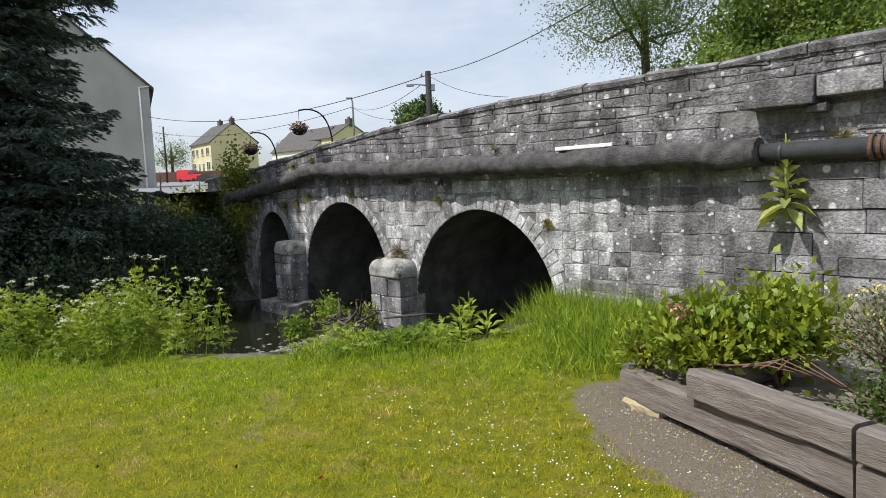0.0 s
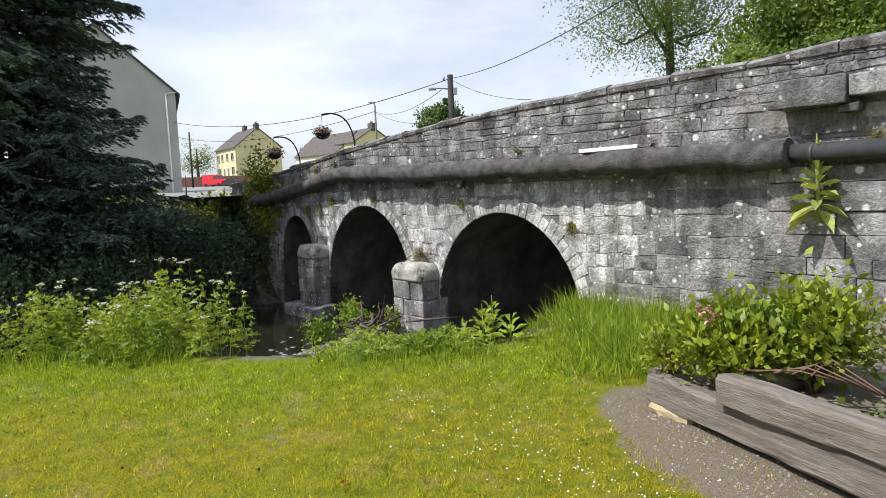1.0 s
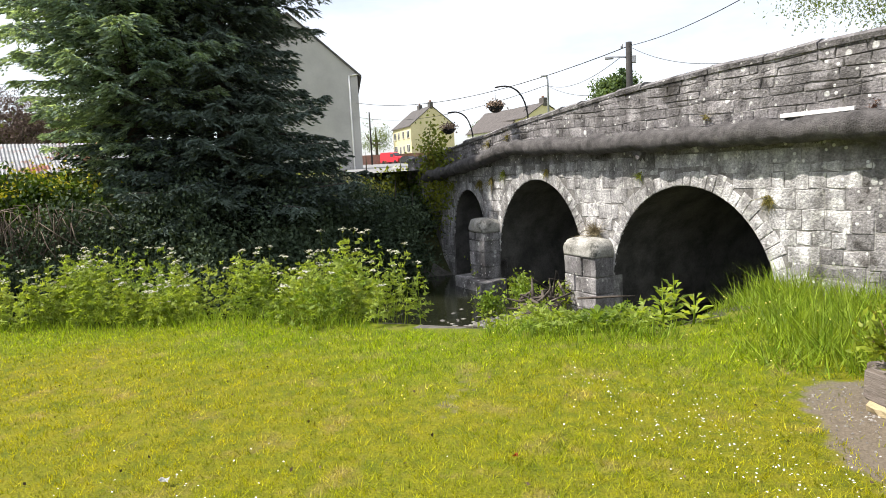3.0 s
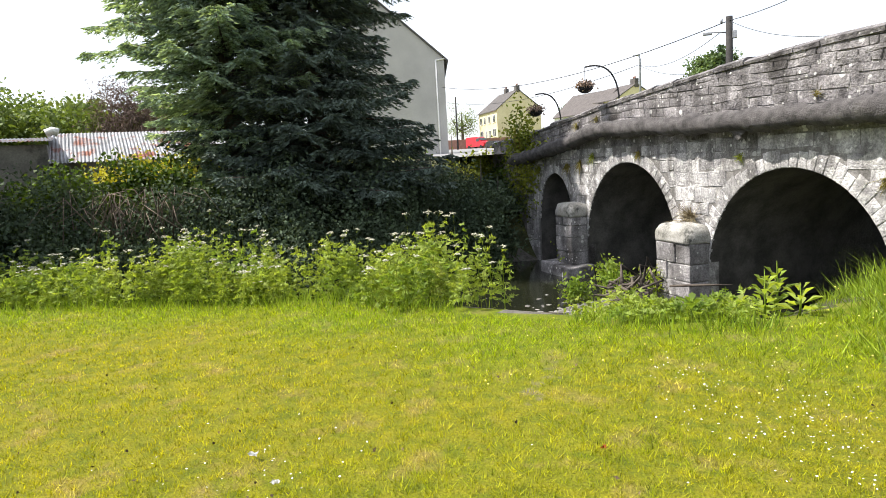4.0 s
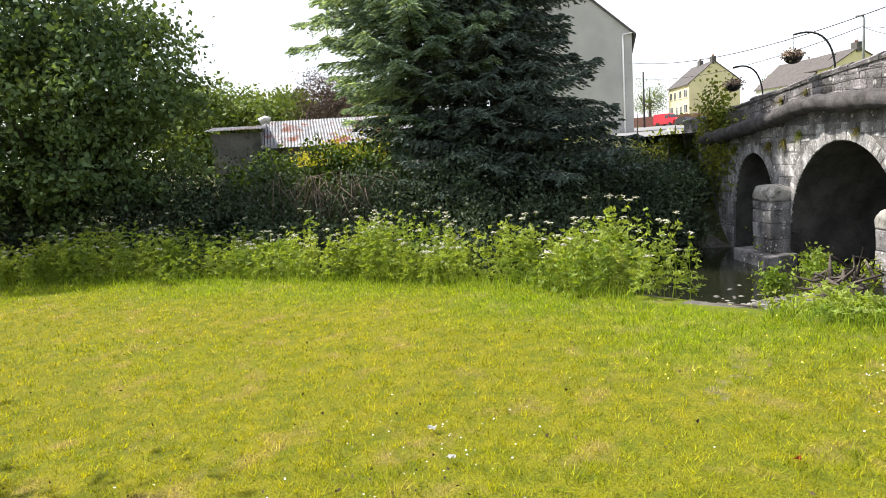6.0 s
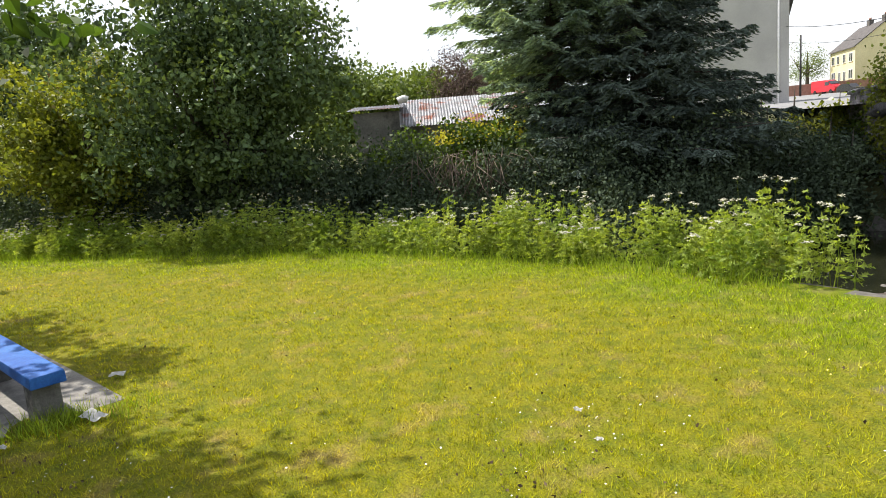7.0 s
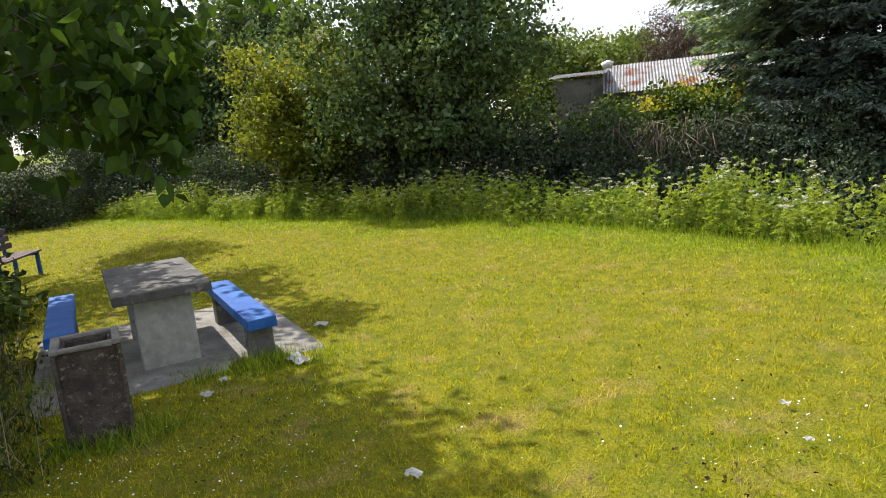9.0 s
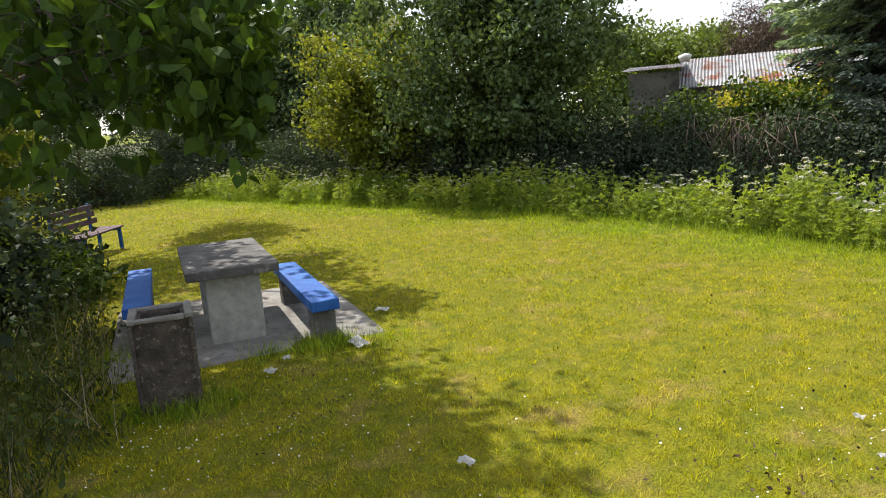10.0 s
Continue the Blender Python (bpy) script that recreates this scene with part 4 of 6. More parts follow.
part("roof_sheet", corrugated(-0.1, 1.9, -0.15, 3.14, 2.8, 3.42), TIN, shed, "grey corrugated sheet")
part("roof_sheet", corrugated(1.7, 9.2, 0.2, 2.46, 3.0, 3.56), TIN, shed, "rust-stained corrugated sheet")
part("roof_sheet", corrugated(1.7, 9.2, 3.0, 3.56, 5.4, 2.6), TIN, shed)
part("ridge_cap", new_tube([(1.75, 0.2, 3.38), (1.95, 0.2, 3.46), (2.1, 0.2, 3.4)], 0.13), WHITE, shed, "pale lump at the roof's joint")

# ---- foliage ----
CON_A = mat("bluish_conifer_spray", (0.16, 0.23, 0.195), (0.32, 0.41, 0.325), 0.6, 0.9, 0, 12, (0.10, 0.15, 0.06), (0.6, 0.75), 1.1, island=0.5, trans=0.45)
CON_B = mat("dark_conifer_spray", (0.05, 0.072, 0.06), (0.115, 0.155, 0.12), 0.6, 0.8, 0, 12, island=0.45, trans=0.08)
DARKL = mat("dark_tree_leaf", (0.064, 0.104, 0.052), (0.145, 0.205, 0.085), 0.5, 0.6, 0, 12, (0.15, 0.19, 0.03), (0.58, 0.72), 0.9, island=0.5, trans=0.28, spec=0.12)
# bush leaf in shade: the darkness is put into the base colour
BUSHL = mat("shade_toned_bush_leaf", (0.043, 0.064, 0.042), (0.085, 0.118, 0.068), 0.7, 0.65, 0, 12, island=0.45, trans=0.15, spec=0.1)
YELL = mat("yellow_green_leaf", (0.13, 0.17, 0.028), (0.25, 0.27, 0.04), 0.8, 0.6, 0, 12, (0.16, 0.10, 0.03), (0.58, 0.7), 1.2, island=0.4, trans=0.35)
GORSE = mat("yellow_blossom", (0.40, 0.36, 0.03), (0.55, 0.50, 0.05), 3, 0.7, 0, 12, island=0.35, trans=0.2)
BACKL = mat("pale_hedge_leaf", (0.10, 0.15, 0.035), (0.18, 0.23, 0.06), 0.4, 0.6, 0, 10, island=0.35, trans=0.3)
BROWNL = mat("reddish_bare_twigs", (0.13, 0.09, 0.075), (0.20, 0.14, 0.11), 1, 0.8, 0, 10, island=0.3)
ASHL = mat("ash_leaf", (0.09, 0.15, 0.03), (0.18, 0.24, 0.05), 0.8, 0.6, 0, 10, island=0.35, trans=0.35)
HEDGE = mat("fresh_riverside_leaf", (0.17, 0.255, 0.04), (0.345, 0.41, 0.085), 1.0, 0.6, 0, 12, (0.30, 0.32, 0.10), (0.6, 0.72), 1.8, island=0.35, trans=0.45)
UMBEL = mat("cream_umbel_flower", (0.40, 0.39, 0.29), (0.54, 0.53, 0.41), 6, 0.8, 0, 20, island=0.3)
LIME = mat("lime_leaf", (0.026, 0.056, 0.012), (0.06, 0.105, 0.020), 2, 0.6, 0, 18, island=0.5, trans=0.4, spec=0.1)
BARK = mat("grey_brown_bark", (0.06, 0.05, 0.04), (0.12, 0.10, 0.08), 6, 0.95, 0.9, 30, stretch=(3, 3, 0.6))
TWIG = mat("dry_bramble_stem", (0.11, 0.085, 0.065), (0.19, 0.15, 0.115), 4, 0.9, 0, 20, island=0.3)


def crown_pts(radii, clumps, per, spread, hollow=0.55, seed=0):
    """Leaf places in uneven clumps over an ellipsoid; its middle stays thin."""
    u = unit(rng.normal(size=(clumps, 3)))
    r = rng.uniform(hollow, 1.0, (clumps, 1)) ** 0.7
    bump = 0.92 + 0.13 * np.sin(u[:, :1] * 5 + seed) + 0.11 * np.sin(u[:, 1:2] * 7 + seed * 2) + 0.09 * np.sin(u[:, 2:3] * 9 + seed)
    c = u * r * bump * np.array(radii)
    s = spread * rng.uniform(0.6, 1.4, (clumps, 1))
    p = np.repeat(c, per, 0) + rng.normal(size=(clumps * per, 3)) * np.repeat(s, per, 0) * [1, 1, 0.75]
    return p, np.repeat(c, per, 0)


def broad_tree(name, x, y, top, radii, trunk, material, label, clumps=220, per=60, leaf=(0.13, 0.08), spread=0.42, group="", seed=1, z=None, dense=1.5):
    z0 = float(ground(x, y)) if z is None else z
    t = thing(name, Matrix.Translation((x, y, z0 - 0.05)), label, "shrub" if "bush" in name or "shrub" in name else "tree", group)
    cz = top - z0 - radii[2]
    bm = bmesh.new()
    tube(bm, [(0, 0, 0), (0.05, 0.02, cz * 0.5 + 0.1), (0.0, 0.05, max(cz, 0.3)), (0.05, 0, max(cz, 0.3) + radii[2] * 0.6)], [trunk * 1.25, trunk, trunk * 0.75, trunk * 0.15], 8, 0.06)
    for k in range(9):
        a_ = k * 2.4 + seed
        l_ = random.uniform(0.5, 0.85)
        zz = max(cz, 0.3) * random.uniform(0.55, 1.0)
        e = Vector((math.cos(a_) * radii[0] * l_, math.sin(a_) * radii[1] * l_, cz + radii[2] * random.uniform(-0.3, 0.55)))
        tube(bm, [(0, 0, zz), e * 0.5 + Vector((0, 0, zz * 0.35)), e], [trunk * 0.5, trunk * 0.28, trunk * 0.05], 6, 0.05)
    part("trunk", bm, BARK, t)
    p, c = crown_pts(radii, int(clumps * dense), int(per * 1.25), spread * 0.72, 0.25, seed=seed)
    p = p + [0, 0, cz]
    p = p[p[:, 2] > 0.05]
    polys("crown", leaves(p, leaf[0] * 1.15, leaf[1] * 1.3), material, t)
    return t


def conifer(x, y, profile, material, label, seed=1, boughs=170, leaf=(0.17, 0.046)):
    """Whorled drooping boughs of flat feathery sprays. profile: (height, bough length) from the ground up."""
    z0 = float(ground(x, y))
    hs, rs = [a for a, b in profile], [b for a, b in profile]
    height = hs[-1]
    t = thing("conifer_tree", Matrix.Translation((x, y, z0 - 0.05)), label, "tree")
    bm = new_tube([(0, 0, 0), (0, 0, height * 0.5), (0, 0, height)], [0.26, 0.17, 0.02], 8, 0.05)
    zz = np.linspace(hs[0], height, 400)
    wt = np.cumsum(np.interp(zz, hs, rs) ** 0.8 + 0.3)
    cs, outs = [], []
    for k in range(boughs):
        zb = float(np.interp((k + random.random()) / boughs, wt / wt[-1], zz))
        a_ = k * 2.39996 + seed
        ln = float(np.interp(zb, hs, rs)) * random.choice((0.72, 0.86, 0.95, 1.0, 1.08, 1.2)) * (1 + 0.10 * math.sin(a_ * 3 + zb))
        d = np.array([math.cos(a_), math.sin(a_), 0.0])
        sd = np.array([-d[1], d[0], 0.0])
        sag = random.uniform(0.12, 0.34)
        rise = random.uniform(0.05, 0.22)
        spine = lambda u: d * (u * ln)[:, None] + np.array([0, 0, 1.0]) * (zb + ln * (rise * u - sag * u ** 2 + 0.10 * u ** 5))[:, None]
        ns = max(int(ln / 0.10), 5)
        u = np.sort(rng.uniform(0.18, 1.0, ns * 2))
        side = np.where(np.arange(ns * 2) % 2 == 0, 1.0, -1.0)
        base = spine(u)
        sl = (0.14 + 0.50 * math.sqrt(ln) * (1.05 - u) ** 0.75 * np.clip(u * 3, 0.3, 1)) * rng.uniform(0.6, 1.2, ns * 2)
        sub = unit(d * 0.75 + sd * side[:, None] * 0.8 + rng.normal(size=(ns * 2, 3)) * 0.16 + [0, 0, -0.10])
        m_ = 6
        v = np.linspace(0.12, 1.0, m_)
        p = base[:, None, :] + sub[:, None, :] * (sl[:, None] * v)[..., None]
        p[..., 2] -= 0.30 * sl[:, None] * v ** 2
        for sg in (-1, 1):
            o = sub[:, None, :] * 0.8 + np.cross(sub, [0, 0, 1.0])[:, None, :] * sg * 0.55 + np.zeros((1, m_, 1)) + [0, 0, -0.22]
            cs.append((p + o * 0.045 + rng.normal(size=p.shape) * 0.012).reshape(-1, 3))
            outs.append(o.reshape(-1, 3))
        if k % 2 == 0:
            tube(bm, spine(np.array([0.0, 0.35, 0.7, 1.0])).tolist(), [0.045, 0.03, 0.018, 0.006], 4)
    part("trunk", bm, BARK, t)
    polys("crown", leaves(np.concatenate(cs), leaf[0], leaf[1], np.concatenate(outs), 0.35, 0.05), material, t, "drooping feathery sprays")
    return t


conifer(-12.4, 14.5, [(0.4, 1.9), (2.4, 1.5), (3.0, 1.8), (3.6, 2.5), (4.4, 2.9), (6.2, 3.1), (8.0, 2.8), (10.0, 1.9), (13.0, 0.3)], CON_A,
        "tall bluish-green conifer with drooping feathery boughs on the far bank", seed=0.4, boughs=280)
conifer(-10.65, 15.8, [(0.3, 3.4), (1.4, 3.1), (2.2, 2.8), (3.3, 2.5), (4.2, 2.0), (4.9, 1.9), (5.6, 2.5), (6.6, 2.7), (8.0, 2.4), (11.0, 1.7), (14.5, 0.3)], CON_B,
        "tall dark conifer with spreading skirts close to the house gable", seed=2.1, boughs=360)
broad_tree("broadleaf_tree", -16.9, 6.9, 7.3, (3.3, 3.3, 3.7), 0.22, DARKL, "large dark broadleaf tree on the far river bank", 330, 62, (0.13, 0.085), 0.36, seed=1)
broad_tree("broadleaf_tree", -20.0, 4.2, 5.2, (2.3, 2.2, 2.5), 0.14, YELL, "sunlit yellow-green thorn tree with small leaves", 210, 60, (0.11, 0.075), 0.32, seed=3)
broad_tree("broadleaf_tree", -30.0, 4.6, 8.6, (3.4, 3.2, 3.6), 0.25, DARKL, "dark tall tree at the far end of the lawn", 260, 60, (0.16, 0.1), 0.45, seed=5)
broad_tree("broadleaf_tree", -34.0, -8.0, 9.4, (3.6, 3.4, 3.8), 0.25, DARKL, "dark shady tree behind the park bench", 260, 60, (0.16, 0.1), 0.45, seed=6)
broad_tree("broadleaf_tree", -20.5, -7.2, 4.4, (2.2, 2.0, 2.2), 0.16, YELL, "lighter green young tree near the park bench", 170, 60, (0.12, 0.08), 0.36, seed=7)
broad_tree("broadleaf_tree", -34.5, -3.4, 9.6, (3.8, 3.4, 3.9), 0.25, DARKL, "dark tall tree closing the end of the lawn", 260, 60, (0.16, 0.1), 0.45, seed=16)
broad_tree("broadleaf_tree", -33.0, -11.0, 9.6, (4.5, 4.2, 4.4), 0.25, DARKL, "dark tall tree behind the thicket", 260, 60, (0.18, 0.11), 0.45, seed=17)
broad_tree("broadleaf_tree", -31.5, 1.3, 8.6, (4.0, 3.6, 4.6), 0.25, DARKL, "broad dark tree filling the end of the river trees", 260, 60, (0.16, 0.1), 0.45, seed=18)
broad_tree("broadleaf_tree", -27.5, 5.5, 6.0, (3.2, 3.0, 3.2), 0.25, DARKL, "tall tree rising behind the river trees", 240, 55, (0.18, 0.12), 0.5, seed=8)
for k, (x, y, top, rx, ry) in enumerate(((-31.5, 19.5, 6.5, 3.6, 3.2), (-28.8, 23.5, 6.0, 3.4, 3.2), (-34, 25, 6.2, 4, 4), (-26.0, 27.0, 6.2, 3.0, 3.0))):
    broad_tree("broadleaf_tree", x, y, top, (rx, ry, 2.6), 0.2, BACKL, "pale sunlit green tree beyond the shed", 200, 50, (0.20, 0.13), 0.5, "trees beyond the shed", seed=9 + k)
broad_tree("broadleaf_tree", -25.8, 23.0, 6.6, (1.8, 1.8, 2.3), 0.15, BROWNL, "reddish-brown thin-leaved tree beyond the shed", 150, 50, (0.16, 0.03), 0.4, seed=14)
# undergrowth of the far bank: bushes coloured as in shade, with a lower row down to the water
SHADY = [(-21.0, 4.6, 2.4, 2.1), (-18.6, 6.4, 2.4, 2.1), (-16.4, 8.6, 2.4, 2.1), (-14.6, 10.6, 2.1, 2.0), (-12.4, 11.9, 1.8, 2.0), (-10.6, 13.6, 2.1, 2.0), (-8.9, 15.3, 2.1, 1.9), (-7.3, 17.0, 1.8, 1.6),
         (-6.4, 18.4, 1.3, 1.3), (-23.5, 2.2, 2.5, 2.2), (-28.2, -0.8, 3.0, 2.4), (-8.4, 18.2, 1.7, 1.5), (-7.2, 19.2, 1.3, 1.3), (-6.0, 19.4, 0.9, 1.0),
         (-25.0, -4.6, 2.4, 1.9), (-26.5, -7.0, 3.2, 2.2), (-21.2, -9.5, 3.2, 2.2), (-27.0, -2.6, 3.2, 2.2),
         (-17.6, 5.9, 0.7, 1.5), (-15.2, 7.9, 0.7, 1.5), (-13.2, 9.7, 0.7, 1.5), (-11.4, 11.4, 0.7, 1.5), (-9.6, 13.0, 0.7, 1.5), (-8.0, 14.6, 0.7, 1.4), (-6.6, 16.4, 0.6, 1.2)]
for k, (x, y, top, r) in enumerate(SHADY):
    broad_tree("bush", x, y, top, (r, r, (top + 1.1) * 0.55), 0.05, BUSHL, "leafy bush on the far river bank, shade put into its leaf colour", 100, 74, (0.088, 0.048), 0.36, "far bank bushes", seed=20 + k)
for k, (x, y, top, r, m_) in enumerate(((-15.6, 11.4, 2.2, 1.4, LEAFM), (-7.5, 20.6, 2.1, 1.3, YELL), (-6.2, 20.0, 2.2, 0.9, LEAFM), (-8.7, 20.6, 1.9, 1.2, YELL), (-6.6, 21.2, 2.3, 1.0, YELL), (-9.2, 19.6, 1.7, 1.3, LEAFM), (-10.2, 21.3, 1.9, 1.3, LEAFM), (-11.4, 22.6, 2.1, 1.4, LEAFM))):
    broad_tree("bush", x, y, top, (r, r, (top + 0.9) * 0.55), 0.05, m_, "green bush before the shed" if k == 0 else "sunlit leafy bush by the bridge end", 100, 62, (0.11, 0.07), 0.34, "sunny bushes", seed=50 + k)
gor = broad_tree("flowering_shrub", -13.5, 12.4, 2.45, (1.35, 1.25, 1.0), 0.05, LEAFM, "shrub covered in yellow blossom before the shed", 90, 50, (0.11, 0.07), 0.26, seed=40)
p, c = crown_pts((1.35, 1.25, 1.05), 80, 34, 0.2, 0.8, seed=40)
p = p[p[:, 2] > 0.35]
polys("blossom", leaves(p + [0, 0, 1.25], 0.09, 0.07), GORSE, gor, "bright yellow blossom")
# dry brambles below it
bm = bmesh.new()
for k in range(70):
    b0 = Vector((-12.6 + random.gauss(0, 0.55), 11.0 + random.gauss(0, 0.5), 0.4))
    e = b0 + Vector((random.gauss(0, 0.6), random.gauss(0, 0.6), random.uniform(0.3, 1.2)))
    mid = b0.lerp(e, 0.6) + Vector((0, 0, 0.5))
    tube(bm, [b0, mid, e, e + Vector((random.gauss(0, 0.3), random.gauss(0, 0.3), -0.5))], [0.014, 0.012, 0.009, 0.004], 4)
tagged(part("dry_brambles", bm, TWIG), "tangle of dry brown bramble stems on the far bank", "brambles", kind="stuff")

# trees behind the bridge
broad_tree("ash_tree", 7.6, 24.5, 12.5, (3.9, 3.5, 3.6), 0.16, ASHL, "light feathery ash tree rising behind the parapet", 420, 80, (0.10, 0.034), 0.62, seed=51, z=2.0, dense=0.75)
broad_tree("ash_tree", 11.8, 21.5, 9.0, (4.2, 3.2, 3.2), 0.22, ASHL, "bright green leafy tree behind the bridge", 300, 60, (0.15, 0.07), 0.42, seed=52, z=2.0)
for k, (x, y, top, r) in enumerate(((7.5, 17.6, 5.2, 1.6), (9.6, 15.8, 5.4, 1.8), (11.5, 14.0, 5.6, 1.9), (12.5, 11.0, 5.6, 2.0))):
    broad_tree("bush", x, y, top, (r, r, 1.7), 0.06, ASHL, "sunlit green hedge bush behind the parapet", 120, 60, (0.13, 0.07), 0.32, "bushes behind the parapet", seed=60 + k, z=2.0)
broad_tree("broadleaf_tree", -1.2, 45.0, 7.7, (1.7, 1.6, 1.5), 0.15, DARKL, "round dark tree beyond the utility pole", 130, 50, (0.18, 0.12), 0.3, seed=70, z=2.2)
broad_tree("broadleaf_tree", -52.5, 131, 14.0, (4.2, 3.5, 3.6), 0.3, BACKL, "thin distant tree behind the far pole", 90, 40, (0.24, 0.1), 0.9, seed=71, dense=0.7)
broad_tree("broadleaf_tree", -29.5, 135, 12.5, (3.5, 3.5, 3.2), 0.3, DARKL, "dark distant tree between the houses", 120, 40, (0.4, 0.25), 0.7, seed=72)

# ---- riverside plants ----
EW = EDGE_A[3:]


def along_edge(n, x_lo, x_hi):
    """Random places along the lawn's edge: point, and unit normal towards the river."""
    seg = EW[1:] - EW[:-1]
    ln = np.linalg.norm(seg, axis=1)
    out_p, out_n = [], []
    while len(out_p) < n:
        k = rng.choice(len(seg), p=ln / ln.sum())
        p = EW[k] + seg[k] * rng.uniform()
        if x_lo < p[0] < x_hi:
            out_p.append(p)
            out_n.append(np.array([seg[k][1], -seg[k][0]]) / ln[k])
    return np.array(out_p), np.array(out_n)


def frond_leaves(base, direction, length, leaflet, pairs=5):
    """Compound leaves: leaflets in pairs along an arching midrib, with one at the tip."""
    n = len(base)
    d = unit(direction)
    side = unit(np.cross(d, np.array([0, 0, 1.0]) + rng.normal(size=(n, 3)) * 0.9))
    out = []
    for k in range(pairs):
        v = 0.35 + 0.65 * k / (pairs - 1)
        c = base + d * length * v
        c[:, 2] -= (0.40 * length * v ** 2)[:, 0]
        for sg in (-1, 1):
            o = unit(side * sg * (1.0 if k < pairs - 1 else 0.25) + d * 0.7 - [0, 0, 0.25] + rng.normal(size=(n, 3)) * 0.45)
            ll = leaflet * (1.25 - 0.6 * v) * rng.uniform(0.7, 1.25, (n, 1))
            up = unit(np.cross(o, d))
            ww = unit(np.cross(up, o)) * ll * 0.26
            out.append(np.stack([c + ww, c + o * ll, c - ww], 1))
    return np.concatenate(out)


# cow parsley and nettles: single stems with compound leaves, standing in uneven clumps
def herb_band(name, n_clumps, per_clump, x_lo, x_hi, tall, depth, label, start=0.0, spread=0.17, fronds=13):
    cb, cn = along_edge(n_clumps, x_lo, x_hi)
    dep_ = depth * (0.35 + 0.65 * np.clip((-cb[:, :1] - 2.4) / 2.5, 0, 1)) if start == 0 else depth
    coff = start + dep_ * rng.uniform(0, 1, (n_clumps, 1)) ** 0.9
    cb = cb + cn * coff
    ch = rng.uniform(0.62, 1.15, n_clumps)
    base = np.repeat(cb, per_clump, 0) + rng.normal(size=(n_clumps * per_clump, 2)) * spread
    off = np.repeat(coff[:, 0], per_clump)
    n = len(base)
    gz_ = np.maximum(ground(base[:, 0], base[:, 1]), -0.45)
    wave = 0.80 + 0.17 * np.sin(base[:, 0] * 1.3) + 0.12 * np.sin(base[:, 0] * 3.1 + 1)
    h = tall * wave * np.repeat(ch, per_clump) * rng.uniform(0.75, 1.12, n) * (0.55 + 0.45 * np.clip(off / (depth * 0.45), 0, 1)) - gz_ * 0.75
    fb, fd, fl = [], [], []
    for k in range(fronds):
        u = (0.12 + 0.86 * (k + rng.uniform(0, 1, n)) / fronds)
        a_ = rng.uniform(0, 2 * np.pi, n)
        fb.append(np.column_stack([base[:, 0], base[:, 1], gz_ + u * h]))
        fd.append(np.column_stack([np.cos(a_), np.sin(a_), rng.uniform(-0.2, 1.3, n) + 0.3 * u]))
        fl.append((0.20 * (1.2 - 0.75 * u) * rng.uniform(0.7, 1.2, n))[:, None])
    fb, fd, fl = np.concatenate(fb), np.concatenate(fd), np.concatenate(fl)
    tagged(polys(name, frond_leaves(fb, fd, fl, 0.058, 5), HEDGE), label, "plants", kind="stuff")
    return base, gz_, h


hb, hz, hh = herb_band("riverside_herbs", 560, 5, -40, -3.35, 0.92, 1.6, "dense band of fresh green cow parsley and nettles along the river")
herb_band("edge_herbs", 26, 4, -1.6, 0.3, 0.30, 1.3, "low green bank plants below the bridge", 0.2, 0.12, 8)
pick = rng.choice(len(hb), 720, replace=False)
um, st = [], []
for k in pick:
    top = np.array([hb[k, 0] + rng.normal() * 0.08, hb[k, 1] + rng.normal() * 0.08, hz[k] + hh[k] * rng.uniform(1.02, 1.22)])
    st.append([[hb[k, 0] - 0.005, hb[k, 1], hz[k]], [hb[k, 0] + 0.007, hb[k, 1], hz[k]], top])
    wide = rng.uniform(0.035, 0.075)
    for j in range(rng.integers(8, 15)):
        a_, r_ = rng.uniform(0, 6.28), wide * math.sqrt(rng.uniform(0.05, 1))
        c = top + np.array([r_ * math.cos(a_), r_ * math.sin(a_), 0.02 - 6 * r_ * r_ + rng.normal() * 0.006])
        st.append([top - [0, 0.002, 0.05], top - [0, -0.002, 0.05], c])
        for q in range(4):
            e = c + rng.normal(size=3) * [0.010, 0.010, 0.004]
            w0 = rng.uniform(0, 6.28)
            um.append([e + 0.013 * np.array([math.cos(w0 + w), math.sin(w0 + w), 0.5 * math.cos(w + 2 * q)]) for w in (0, 2.1, 4.2)])
tagged(polys("umbel_flowers", um, UMBEL), "cream umbels standing above the riverside plants", "flowers", kind="stuff")
tagged(polys("umbel_stems", st, TALL), "thin green stems of the umbels", "stems", kind="stuff")
# a few tall seeding grasses stand over the herbs
sgp = hb[rng.choice(len(hb), 60)] + rng.normal(size=(60, 2)) * 0.05
tagged(polys("seeding_grass", blades(np.column_stack([sgp, np.maximum(ground(sgp[:, 0], sgp[:, 1]), -0.4)]), 1.15, 0.006, 0.25), TALL), "tall thin seeding grasses among the herbs", "grass", kind="stuff")

# ---- grass ----
def lawn_points(n, x0, x1, y0, y1, edge=-0.02):
    p = np.stack([rng.uniform(x0, x1, n), rng.uniform(y0, y1, n)], 1)
    return p[edge_dist(p[:, 0], p[:, 1]) < edge]


def on_ground(p, dz=-0.01):
    return np.column_stack([p, ground(p[:, 0], p[:, 1]) + dz])


